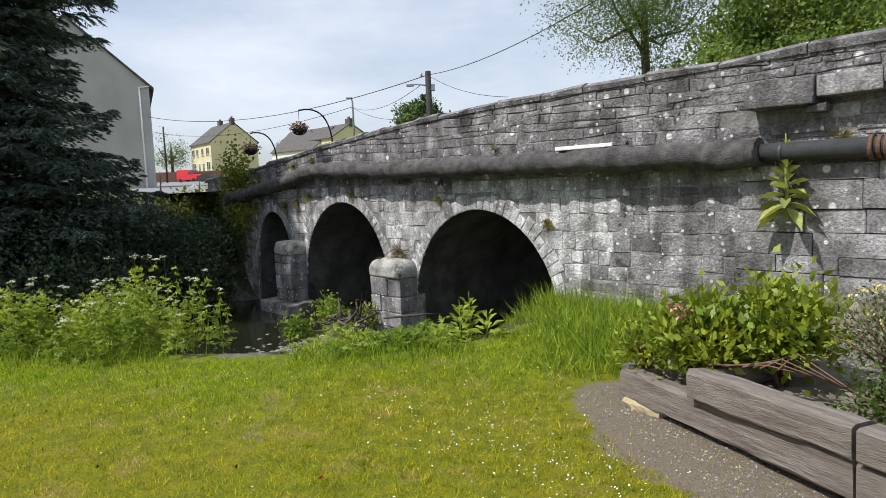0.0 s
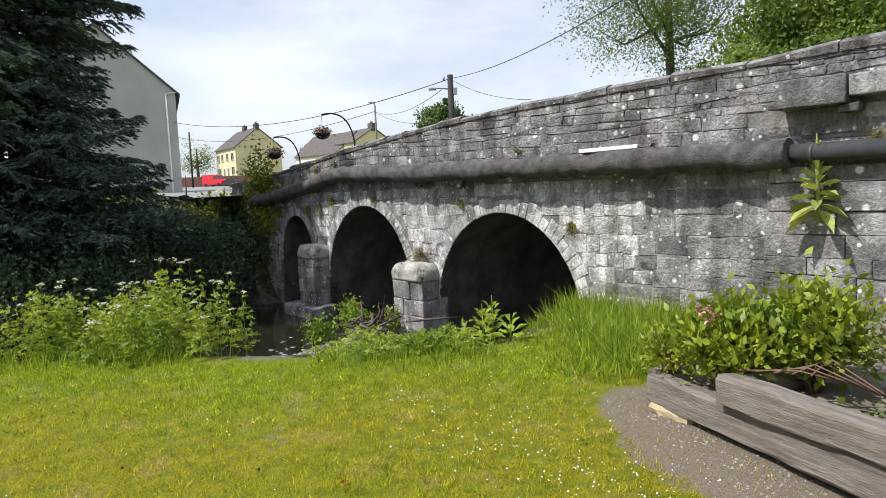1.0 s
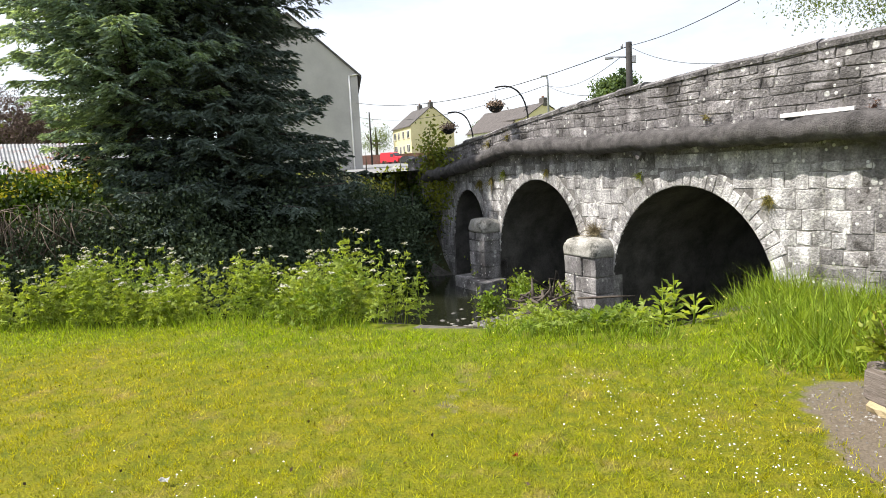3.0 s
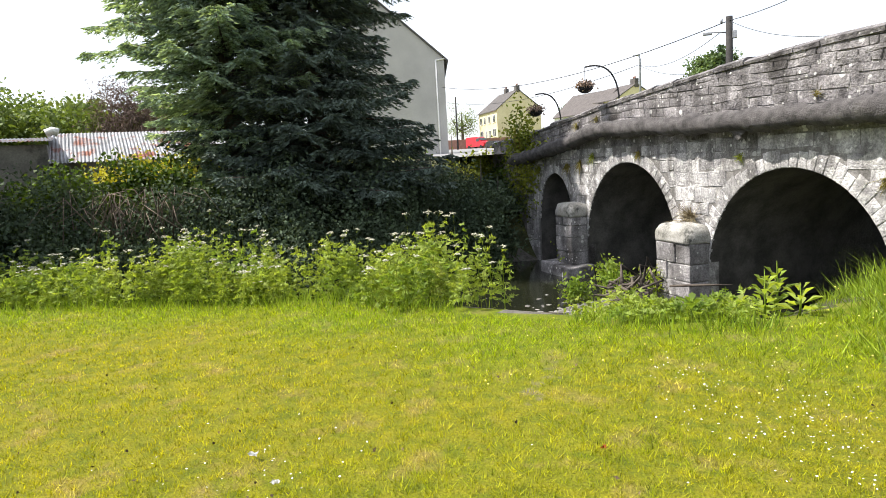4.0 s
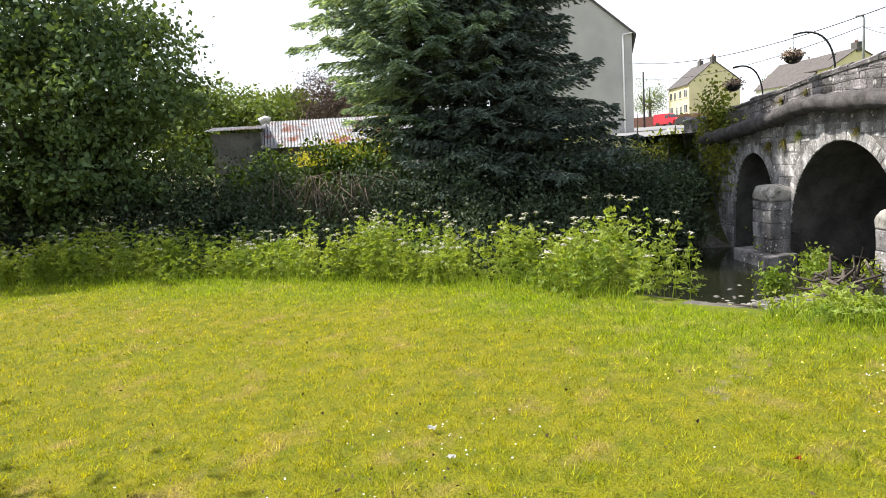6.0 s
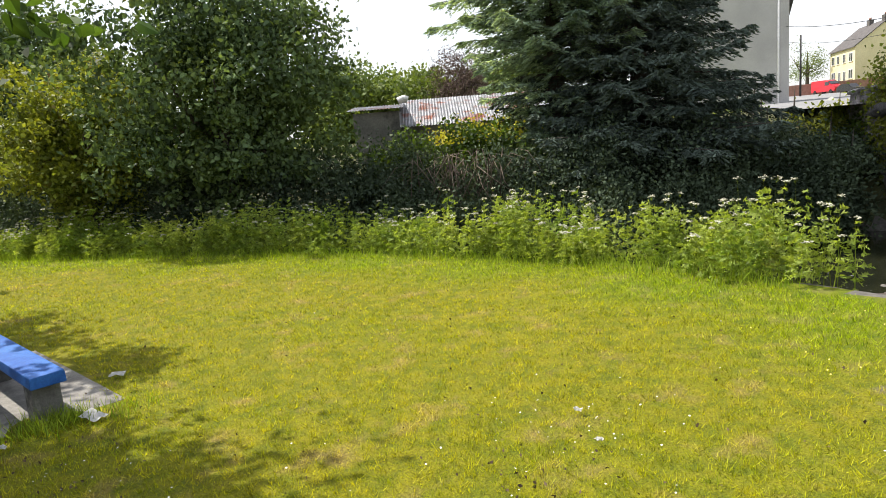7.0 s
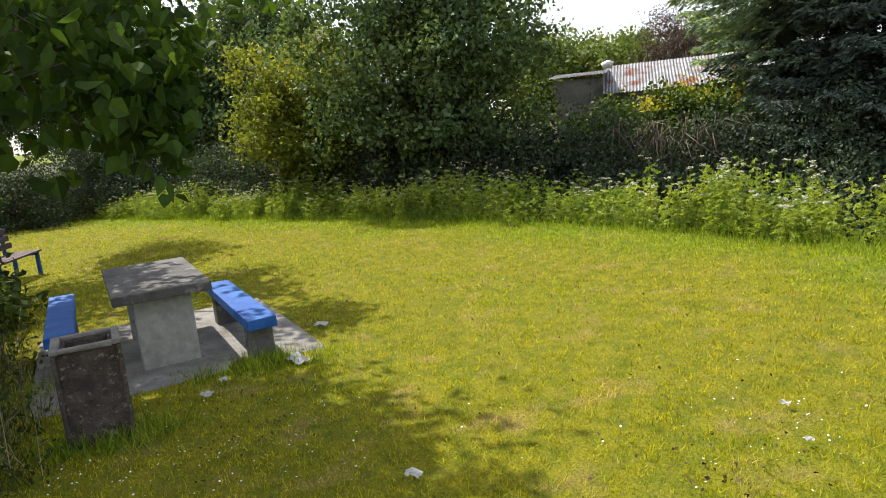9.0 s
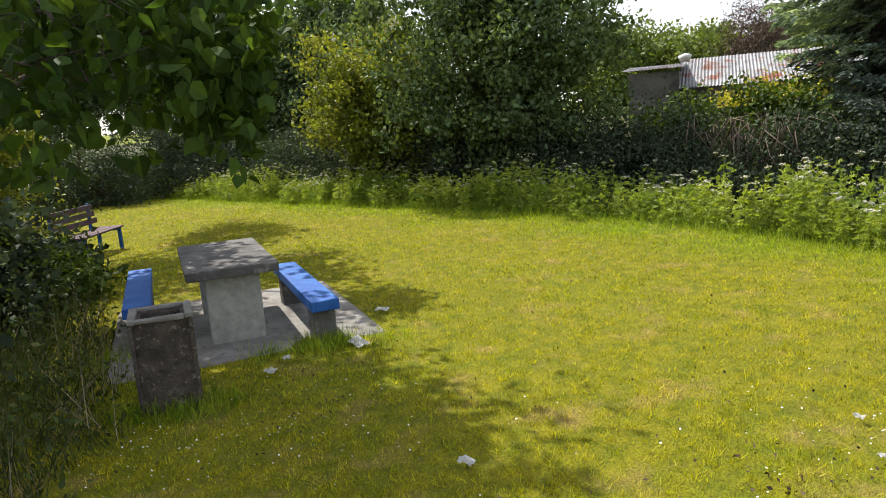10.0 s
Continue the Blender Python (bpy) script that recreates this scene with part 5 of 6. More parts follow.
def bare(p):
    w_ = np.sin(p[:, 0] * 3.1) * 0.2 + np.sin(p[:, 1] * 2.3 + p[:, 0]) * 0.25
    pad_ = (p[:, 0] < -6.05) & (p[:, 0] > -8.6) & (p[:, 1] > -1.15) & (p[:, 1] < 1.25)
    return ((p[:, 0] - worn_line(p[:, 1]) + w_ * 0.4 > 0.0) & (p[:, 1] < 6.0 + w_ * 0.5)) | pad_


lp = lawn_points(4200000, -26, 2.2, -8, 8.2)
ld = np.hypot(lp[:, 0], lp[:, 1])
clump = 0.5 + 0.5 * np.sin(lp[:, 0] * 21 + 2.1 * np.sin(lp[:, 1] * 13)) * np.sin(lp[:, 1] * 19 + 1.9 * np.sin(lp[:, 0] * 11))
lp_keep = (rng.uniform(size=len(lp)) < np.clip(2.6 / np.maximum(ld, 2.6), 0, 1) ** 1.45 * (0.55 + 0.45 * clump)) & ((lp[:, 1] > -1.9) | (lp[:, 0] < -6)) & ((lp[:, 0] < -1.4) | (lp[:, 1] > 1.0))
lp, clump = lp[lp_keep], clump[lp_keep]
path_ = np.exp(-(((lp[:, 0] + 1.55) / 0.34) ** 2 + ((lp[:, 1] - 5.2) / 1.5) ** 2))
trodden = rng.uniform(size=len(lp)) > 0.5 * path_
lp, clump = lp[trodden], clump[trodden]
keep = ~bare(lp) | (rng.uniform(size=len(lp)) < 0.06)
lp, clump = lp[keep], clump[keep]
lp3 = on_ground(lp)
dist_ = np.hypot(lp[:, 0], lp[:, 1])
bw = 0.0026 + 0.0006 * np.clip(dist_ - 3, 0, 14)
lawn_lush = lushness(lp[:, 0], lp[:, 1])
bh = (0.020 + 0.032 * clump) * (1 + 0.6 * lawn_lush)
turf = tagged(polys("lawn_grass", blades(lp3, bh[:, None], bw[:, None], 0.95), BLADE), "short mown yellow-green grass of the lawn", "grass", kind="stuff")
turf.data.attributes.new("lush", "FLOAT", "POINT").data.foreach_set("value", np.repeat(lawn_lush, 3).astype(np.float32))
# longer grass on the bank by the bridge and at the lawn's edge
tg = np.stack([rng.uniform(-0.2, 3.4, 20000), rng.uniform(5.9, 10.2, 20000)], 1)
td = edge_dist(tg[:, 0], tg[:, 1])
wall_d = (tg - [1.8, 10.0]) @ np.array([-0.754, -0.657])
ok_ = (td < 0.9) & (wall_d > 0.05) & (tg[:, 0] * 0.8 + tg[:, 1] > 7.0) & (tg[:, 0] > 0.55 + 0.2 * np.sin(tg[:, 1] * 3)) & ~bare(tg)
tg = tg[ok_]
tuft = 0.5 + 0.5 * np.sin(tg[:, 0] * 7.1 + 1.3 * np.sin(tg[:, 1] * 4.3)) * np.sin(tg[:, 1] * 6.3 + 1.1 * np.sin(tg[:, 0] * 5.2))
ragged = rng.uniform(size=len(tg)) < smooth(0.45, 1.5, tg[:, 0] + 0.3 * np.sin(tg[:, 1] * 5)) * (0.35 + 0.65 * tuft)
tg, tuft = tg[ragged], tuft[ragged]
th = 0.09 + (0.13 + 0.20 * tuft) * smooth(0.5, 1.7, tg[:, 0])
tagged(polys("bank_grass", blades(on_ground(tg), th[:, None] * rng.uniform(0.5, 1.25, (len(tg), 1)), 0.007, 0.9), TALL), "long lush green grass against the abutment", "grass", kind="stuff")
eb, en = along_edge(9000, -30, 0.4)
keep_ = (eb[:, 0] < -3.3) | (eb[:, 0] > -1.75)
eb, en = eb[keep_], en[keep_]
eb = eb + en * rng.normal(0.05, 0.22, (len(eb), 1))
tagged(polys("edge_grass", blades(on_ground(eb), 0.2, 0.006, 0.5), TALL), "uncut grass along the lawn's river edge", "grass", kind="stuff")
tagged(polys("pebbles", PEBBLES, PEB), "small pebbles scattered on the worn earth", "gravel", kind="stuff")

# tufts left by the mower round the bin, the bench feet and the pad
tb = []
for x, y, r_, n_ in ((-5.05, -0.75, 0.12, 260), (-4.98, -0.45, 0.12, 260), (-5.05, -0.2, 0.14, 240), (-5.98, 0.62, 0.12, 260), (-6.0, 0.85, 0.1, 200), (-5.95, 0.2, 0.12, 90), (-5.9, 1.2, 0.14, 90), (-6.6, -1.1, 0.2, 200)):
    tb.append(rng.normal(size=(n_, 2)) * r_ + [x, y])
tagged(polys("unmown_tufts", blades(on_ground(np.concatenate(tb)), 0.15, 0.005, 0.6), TALL), "unmown grass tufts round bin and bench feet", "grass", kind="stuff")

# ---- the lime tree over the picnic table, and the thicket beside it ----
lime = thing("lime_tree", Matrix.Translation((-7.4, -3.6, -0.15)), "lime tree with large heart-shaped leaves shading the table", "tree")
bm = new_tube([(0, 0, 0), (0.05, 0.1, 1.6), (0.15, 0.5, 3.2), (0.1, 0.9, 5.2)], [0.24, 0.19, 0.13, 0.04], 10, 0.05)
for e in ((2.2, 2.2, 3.4), (-1.8, 1.8, 4.4), (0.8, 3.0, 4.8), (-0.9, 0.8, 5.6), (1.6, 0.6, 5.0)):
    tube(bm, [(0.1, 0.3, 2.4), (e[0] * 0.5, e[1] * 0.5 + 0.2, e[2] * 0.85), e], [0.09, 0.05, 0.012], 6, 0.05)
BOUGH = [(2.2, 2.2, 3.2), (3.0, 2.7, 3.0), (3.6, 3.0, 2.6), (3.9, 3.2, 2.2)]
tube(bm, BOUGH, [0.03, 0.02, 0.012, 0.005], 6)
for k in range(26):
    b0 = Vector(BOUGH[1]).lerp(Vector(BOUGH[3]), random.random())
    tube(bm, [b0, b0 + Vector((random.uniform(-0.2, 0.3), random.uniform(-0.5, 0.4), random.uniform(-0.1, 0.2))), b0 + Vector((random.uniform(-0.2, 0.3), random.uniform(-0.8, 0.6), random.uniform(-0.7, 0.0)))], [0.006, 0.005, 0.002], 4)
part("trunk", bm, BARK, lime)
p, c = crown_pts((2.7, 2.4, 1.5), 520, 36, 0.30, 0.2, seed=2)
polys("crown", leaves(p + [0.3, 1.7, 4.8], 0.14, 0.12, None, 1.0, 0.4), LIME, lime, "dense hanging leaves")

far_lime = thing("lime_tree", Matrix.Translation((-13.6, -4.6, -0.15)), "second lime tree spreading its shade beyond the table", "tree")
bm = new_tube([(0, 0, 0), (0.05, 0.2, 1.8), (-0.1, 0.6, 3.4), (0.0, 1.0, 5.4)], [0.22, 0.18, 0.12, 0.04], 10, 0.05)
for e in ((-3.6, 3.2, 4.4), (0.4, 4.2, 4.6), (2.6, 4.6, 4.7), (-1.2, 2.0, 5.4)):
    tube(bm, [(0.0, 0.4, 2.8), (e[0] * 0.5, e[1] * 0.5 + 0.2, e[2] * 0.88), e], [0.09, 0.05, 0.012], 6, 0.05)
part("trunk", bm, BARK, far_lime)
blobs = []
for c_, r_, n_ in (((-3.9, 3.2, 4.6), (2.2, 1.2, 0.8), 120), ((0.3, 4.2, 4.8), (1.3, 0.8, 0.5), 55), ((2.9, 4.7, 4.8), (0.9, 0.5, 0.4), 26), ((-1.0, 1.6, 5.4), (1.8, 1.4, 1.0), 110), ((3.6, 2.5, 4.7), (1.7, 0.9, 0.6), 110)):
    q_, c2 = crown_pts(r_, n_, 32, 0.24, 0.3, seed=n_)
    blobs.append(q_ + np.array(c_))
polys("crown", leaves(np.concatenate(blobs), 0.14, 0.12, None, 1.0, 0.4), LIME, far_lime, "spreading dark leaves")


def heart_leaves(c, size):
    """Broad hanging leaves with a pointed tip, folded a little along the midrib: two halves of four corners each."""
    n = len(c)
    d = unit(rng.normal(size=(n, 3)) * [0.7, 0.7, 0.45] - [0, 0, 0.75])
    side = unit(np.cross(d, rng.normal(size=(n, 3)) + [0.4, 0.2, 0]))
    up = np.cross(side, d)
    s = size * rng.uniform(0.6, 1.25, (n, 1))
    tip, base_ = c + d * s * 0.62 + up * s * 0.08, c - d * s * 0.38
    out = []
    for sg in (-1, 1):
        q = side * sg
        out.append(np.stack([base_, c - d * s * 0.40 + q * s * 0.26 - up * s * 0.05, c - d * s * 0.05 + q * s * 0.46 - up * s * 0.12, c + d * s * 0.28 + q * s * 0.26 - up * s * 0.06, tip], 1))
    return np.concatenate(out)


hp = []
for cxl, cyl, czl, sx, sy, sz, n_ in ((-3.75, -0.45, 2.35, 0.35, 0.36, 0.22, 230), (-3.6, 0.08, 2.15, 0.25, 0.18, 0.2, 130), (-3.6, -0.75, 2.0, 0.25, 0.22, 0.25, 110), (-3.7, 0.15, 2.5, 0.3, 0.35, 0.1, 60), (-3.45, -0.68, 1.62, 0.12, 0.08, 0.08, 16),
                                     (-4.6, -0.5, 2.75, 0.5, 0.7, 0.2, 150), (-3.6, 0.78, 2.50, 0.1, 0.22, 0.05, 10), (-3.74, 0.12, 2.12, 0.2, 0.16, 0.2, 120), (-3.74, 0.30, 2.02, 0.16, 0.10, 0.14, 60)):
    hp.append(rng.normal(size=(int(n_ * 1.9), 3)) * [sx, sy, sz] + [cxl, cyl, czl])
hp = np.concatenate(hp)
# leaves hang over the lawn, clear of the open view
hp = hp[(hp[:, 2] > 2.52 - 0.95 * np.clip((0.52 - hp[:, 1]) / 0.28, 0, 1) + 0.2 * np.clip(0.2 - hp[:, 1], 0, 0.4)) & (hp[:, 2] > 1.5)]
polys("low_bough_leaves", heart_leaves(hp - [-7.4, -3.6, -0.15], 0.092), LIME, lime, "large heart-shaped leaves on a low bough")

# blade green darkened in its colour to stand for the lime tree's shade
THICK = mat("shade_toned_thicket_blade", (0.033, 0.055, 0.010), (0.07, 0.10, 0.018), 1.5, 0.7, 0, 20, (0.14, 0.12, 0.05), (0.58, 0.7), 3, island=0.45, trans=0.25)
DRY = mat("dry_grass_stalk", (0.20, 0.165, 0.10), (0.32, 0.27, 0.17), 5, 0.85, 0, 20, island=0.35)
n_ = 15000
tp = np.stack([rng.uniform(-13, -3.2, n_), rng.uniform(-4.2, -0.55, n_)], 1)
edge_y = np.interp(tp[:, 0], [-13, -9, -7, -5.6, -4.6, -3.4], [-2.9, -1.75, -1.3, -0.95, -0.9, -1.0])
tp = tp[tp[:, 1] < edge_y + 0.12 * np.sin(tp[:, 0] * 5)]
deep = np.clip((np.interp(tp[:, 0], [-13, -9, -7, -5.6, -4.6, -3.4], [-2.9, -1.75, -1.3, -0.95, -0.9, -1.0]) - tp[:, 1]) / 0.9, 0, 1)
tagged(polys("thicket_grass", blades(on_ground(tp), (0.14 + 0.36 * deep)[:, None], 0.005, 0.7), THICK), "rank grass and weeds beside the table, shade put into their colour", "grass", kind="stuff")
dp_ = tp[rng.choice(len(tp), 1300)]
tagged(polys("dry_stalks", blades(on_ground(dp_), 0.5, 0.004, 1.1), DRY), "dry straw stalks tangled in the thicket", "stalks", kind="stuff")
wp = tp[rng.choice(len(tp), 9000)]
wd = np.clip((-0.9 - wp[:, 1]) / 1.2, 0, 1)
w3 = on_ground(wp) + np.stack([rng.normal(size=len(wp)) * 0.1, rng.normal(size=len(wp)) * 0.1, rng.uniform(0.05, 1.0, len(wp)) * (0.2 + 1.1 * wd)], 1)
tagged(polys("thicket_leaves", leaves(w3, 0.06, 0.032), THICK), "weeds and bramble leaves of the thicket, coloured dark for shade", "plants", kind="stuff")
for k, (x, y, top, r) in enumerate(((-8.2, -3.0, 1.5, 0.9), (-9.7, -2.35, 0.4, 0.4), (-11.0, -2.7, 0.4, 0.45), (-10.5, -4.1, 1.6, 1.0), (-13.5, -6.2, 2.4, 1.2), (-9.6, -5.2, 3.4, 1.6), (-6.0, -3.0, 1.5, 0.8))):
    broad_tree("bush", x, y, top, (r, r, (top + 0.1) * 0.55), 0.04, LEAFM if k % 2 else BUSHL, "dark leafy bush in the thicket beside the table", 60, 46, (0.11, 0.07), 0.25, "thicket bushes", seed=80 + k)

# ---- planting bed ----
HYD = mat("hydrangea_leaf", (0.13, 0.20, 0.02), (0.30, 0.34, 0.03), 4, 0.5, 0, 20, (0.26, 0.24, 0.05), (0.6, 0.7), 5, island=0.35, trans=0.3, spec=0.4)
HEBE = mat("grey_green_leaf", (0.10, 0.12, 0.06), (0.19, 0.20, 0.10), 5, 0.7, 0, 20, island=0.4, trans=0.2)
PINK = mat("faded_pink_bloom", (0.42, 0.24, 0.17), (0.55, 0.36, 0.26), 20, 0.8, 0, 30, island=0.3)
STEM = mat("brown_stem", (0.12, 0.07, 0.05), (0.20, 0.12, 0.09), 10, 0.8, 0, 30)
YFL = mat("yellow_flower", (0.62, 0.50, 0.05), (0.75, 0.66, 0.25), 10, 0.7, 0, 30, island=0.2)


def shrub(name, x, y, z, radii, n, leaf, material, label, stems=16, flowers=None, fn=0, sparse=0.5):
    t = thing(name, Matrix.Translation((x, y, z - 0.02)), label, "shrub")
    bm = bmesh.new()
    ends = []
    for k in range(stems):
        a_ = k * 2.4
        r_ = math.sqrt((k + 0.5) / stems)
        e = Vector((math.cos(a_) * radii[0] * r_ * 0.85, math.sin(a_) * radii[1] * r_ * 0.85, radii[2] * (1.9 - 0.7 * r_ ** 2) * random.uniform(0.75, 1.0)))
        ends.append(e)
        tube(bm, [(random.uniform(-0.05, 0.05), random.uniform(-0.05, 0.05), 0), e * 0.5 + Vector((0, 0, 0.05)), e], [0.012, 0.009, 0.003], 5)
    part("branchwork", bm, STEM, t)
    per = n // stems
    pts, outs = [], []
    for e in ends:
        u = rng.uniform(0.3, 1.05, (per, 1)) ** 0.6
        pp = np.array(e) * u + rng.normal(size=(per, 3)) * 0.085
        pts.append(pp)
        outs.append(unit(pp - np.array(e) * 0.6) + [0, 0, 0.3])
    polys("leaves", leaves(np.concatenate(pts), leaf[0], leaf[1], np.concatenate(outs), 0.9), material, t)
    if flowers:
        cs = np.array([list(ends[k % stems]) for k in range(fn)]) + rng.normal(size=(fn, 3)) * 0.05
        fp = np.repeat(cs, 14, 0) + rng.normal(size=(fn * 14, 3)) * 0.02
        polys("flowers", leaves(fp, 0.022, 0.02), flowers, t)["kind"] = "stuff"
    return t


shrub("hydrangea", 1.95, 4.95, 0.26, (0.42, 0.40, 0.36), 2300, (0.085, 0.048), HYD, "bright green hydrangea with one faded pink bloom in the sleeper bed", 20)
shrub("hydrangea", 2.45, 4.75, 0.30, (0.42, 0.42, 0.42), 2400, (0.085, 0.048), HYD, "tall yellow-green hydrangea in the sleeper bed", 20)
shrub("hydrangea", 1.62, 5.30, 0.24, (0.22, 0.2, 0.27), 500, (0.07, 0.035), HYD, "small leafy shrub at the corner of the bed", 10)
shrub("cinquefoil_shrub", 2.95, 4.15, 0.42, (0.55, 0.5, 0.36), 3000, (0.035, 0.018), HEBE, "fine grey-green shrub with small pale yellow flowers", 34, YFL, 14)
shrub("low_groundcover", 2.75, 3.75, 0.36, (0.45, 0.4, 0.12), 1600, (0.04, 0.025), LEAFM, "low dark green groundcover on the bed's soil", 24)
blo = rng.normal(size=(90, 3)) * 0.035 + [1.72, 4.78, 0.86]
tagged(polys("hydrangea_bloom", leaves(blo, 0.035, 0.03), PINK), "single faded pink hydrangea flower head", "flower", kind="stuff")
bm = bmesh.new()
for k in range(5):
    tube(bm, [(1.85 + k * 0.1, 4.6 - k * 0.05, 0.50), (2.2 + k * 0.05, 4.45, 0.52 + 0.02 * k), (2.55, 4.3 - k * 0.08, 0.44)], 0.007, 5)
tagged(part("dead_canes", bm, STEM), "reddish dead canes lying on the bed", "canes", kind="stuff")

# ---- plants on the bridge ----
MULL = mat("mullein_leaf", (0.26, 0.30, 0.10), (0.38, 0.40, 0.12), 6, 0.8, 0.2, 30, island=0.25, trans=0.3)
mull = thing("mullein", BR @ Matrix.Translation((-3.34, 0.08, 1.3)) @ Matrix.Scale(1.12, 4), "tall pale green mullein growing out of the abutment wall", "plant")
part("stalk", new_tube([(0, 0, 0), (0, 0.1, 0.1), (0, 0.12, 0.5), (0.01, 0.12, 0.86)], [0.012, 0.018, 0.02, 0.006], 7), MULL, mull)
n_ = 30
mp_ = []
for k in range(n_):
    a_ = k * 2.4
    f = k / n_
    ln = 0.26 * (1 - f) ** 0.8 + 0.07
    zc = 0.12 + 0.66 * f ** 1.2
    d = np.array([math.cos(a_), math.sin(a_) * 0.6 + 0.25, -0.55 + 2.6 * f])
    d = d / np.linalg.norm(d)
    sd = np.array([-math.sin(a_), math.cos(a_), 0])
    b0 = np.array([0, 0.11, zc])
    tip_ = b0 + d * ln - np.array([0, 0, ln * 0.25])
    for sg in (-1, 1):
        mp_.append([b0, b0 + d * ln * 0.35 + sd * sg * ln * 0.15 + [0, 0, 0.02], b0 + d * ln * 0.68 + sd * sg * ln * 0.17, tip_])
polys("leaves", mp_, MULL, mull)


def tuft(s, z, n, size, material, label, drop=0.1):
    b0 = np.zeros((n, 3)) + rng.normal(size=(n, 3)) * [0.03, 0.01, 0.03]
    tip = b0 + rng.normal(size=(n, 3)) * [size, size * 0.4, size * 0.7] + [0, size * 0.6, -drop]
    sd = unit(rng.normal(size=(n, 3))) * 0.008
    ob = polys("wall_fern", np.stack([b0 - sd, b0 + sd, tip], 1), material)
    ob.matrix_world = BR @ Matrix.Translation((s, 0.03, z))
    tagged(ob, label, "plant", "tufts on the bridge wall")


OLIVE = mat("olive_fern", (0.13, 0.12, 0.03), (0.24, 0.20, 0.06), 10, 0.8, 0, 30, island=0.4, trans=0.2)
for s, z, n_, sz, dr, m_ in ((0.22, 1.22, 90, 0.09, 0.1, OLIVE), (2.78, 1.60, 60, 0.07, 0.06, YELL), (-3.33, 0.82, 70, 0.09, 0.04, LEAFM), (-2.78, 0.62, 60, 0.09, 0.0, OLIVE), (-3.85, 2.2, 70, 0.1, 0.0, OLIVE), (-4.0, 1.72, 60, 0.08, 0.08, OLIVE),
                             (5.6, 1.75, 50, 0.1, 0.1, OLIVE), (8.0, 1.6, 80, 0.14, 0.15, OLIVE), (8.6, 1.55, 80, 0.14, 0.2, OLIVE), (7.4, 1.75, 70, 0.13, 0.12, YELL), (10.2, 1.5, 110, 0.2, 0.2, YELL), (4.0, 0.55, 320, 0.2, -0.02, DRY),
                             (7.2, 2.55, 60, 0.1, 0.0, OLIVE), (8.1, 2.45, 70, 0.12, 0.0, OLIVE), (1.3, 2.42, 50, 0.06, 0.0, OLIVE), (-1.2, 2.32, 40, 0.06, 0.0, RUST), (3.9, 0.3, 120, 0.12, 0.18, DRY)):
    tuft(s, z, n_, sz, m_, "small fern tuft rooted in the bridge masonry", dr)
ivy = []
for s0, z0_, rs, rz, n_ in ((10.9, 2.3, 0.5, 0.4, 700), (11.3, 1.6, 0.4, 0.7, 800), (10.7, 1.3, 0.3, 0.4, 300)):
    ivy.append(rng.normal(size=(n_, 3)) * [rs, 0.10, rz] + [s0, 0.18, z0_])
ob = tagged(polys("ivy", leaves(np.concatenate(ivy), 0.1, 0.08), YELL), "sunlit ivy climbing over the bridge's far end", "ivy", kind="stuff")
ob.matrix_world = BR

# ---- river margin: roots, logs, stones, broad-leaved plants ----
DRIFT = mat("grey_driftwood", (0.06, 0.048, 0.04), (0.14, 0.12, 0.10), 6, 0.9, 0.7, 30)
bm = bmesh.new()
for k in range(30):
    b0 = Vector((-1.75 + random.gauss(0, 0.25), 12.2 + random.gauss(0, 0.15), -0.85 + random.random() * 0.3))
    e = b0 + Vector((random.gauss(0.1, 0.4), random.gauss(0, 0.2), random.uniform(-0.2, 0.32)))
    tube(bm, [b0, b0.lerp(e, 0.5) + Vector((random.gauss(0, 0.15), 0, random.gauss(0, 0.15))), e], [random.uniform(0.02, 0.05), 0.022, 0.008], 6, 0.15)
bmesh.ops.create_icosphere(bm, subdivisions=2, radius=0.24, matrix=Matrix.Translation((-1.8, 12.15, -0.8)) @ Matrix.Diagonal((1.5, 0.9, 0.8, 1)))
tagged(part("driftwood_root", bm, DRIFT), "tangled driftwood roots lodged against the pier", "driftwood", kind="stuff")
tagged(part("log", new_tube([(-3.75, 10.75, -0.93), (-3.3, 10.9, -0.88), (-2.75, 11.1, -0.9)], [0.05, 0.065, 0.04], 8, 0.15), DRIFT), "grey log lying on the gravel spit", "log")
far_l = tagged(part("log", new_tube([(-6.6, 19.2, -1.0), (-5.8, 19.3, -0.98), (-5.2, 19.5, -1.0)], [0.06, 0.07, 0.04], 7, 0.1), DRIFT), "pale branch lying in the far water", "log")
nst = 420
sx_ = np.stack([rng.normal(-2.6, 0.9, nst), rng.normal(11.4, 0.9, nst)], 1)
sz_ = np.maximum(ground(sx_[:, 0], sx_[:, 1]), WATER - 0.02)
bm = bmesh.new()
for (x, y), z in zip(sx_, sz_):
    r_ = random.uniform(0.02, 0.07)
    bmesh.ops.create_icosphere(bm, subdivisions=1, radius=r_, matrix=Matrix.Translation((x, y, z)) @ Matrix.Rotation(random.random() * 6, 4, "Z") @ Matrix.Diagonal((1.3, 0.9, 0.55, 1)))
tagged(part("gravel_stones", bm, mat("river_pebbles", (0.13, 0.125, 0.115), (0.27, 0.26, 0.24), 5, 0.85, 0.3, 40, island=0.4)), "grey pebbles of the gravel spit", "gravel", kind="stuff")


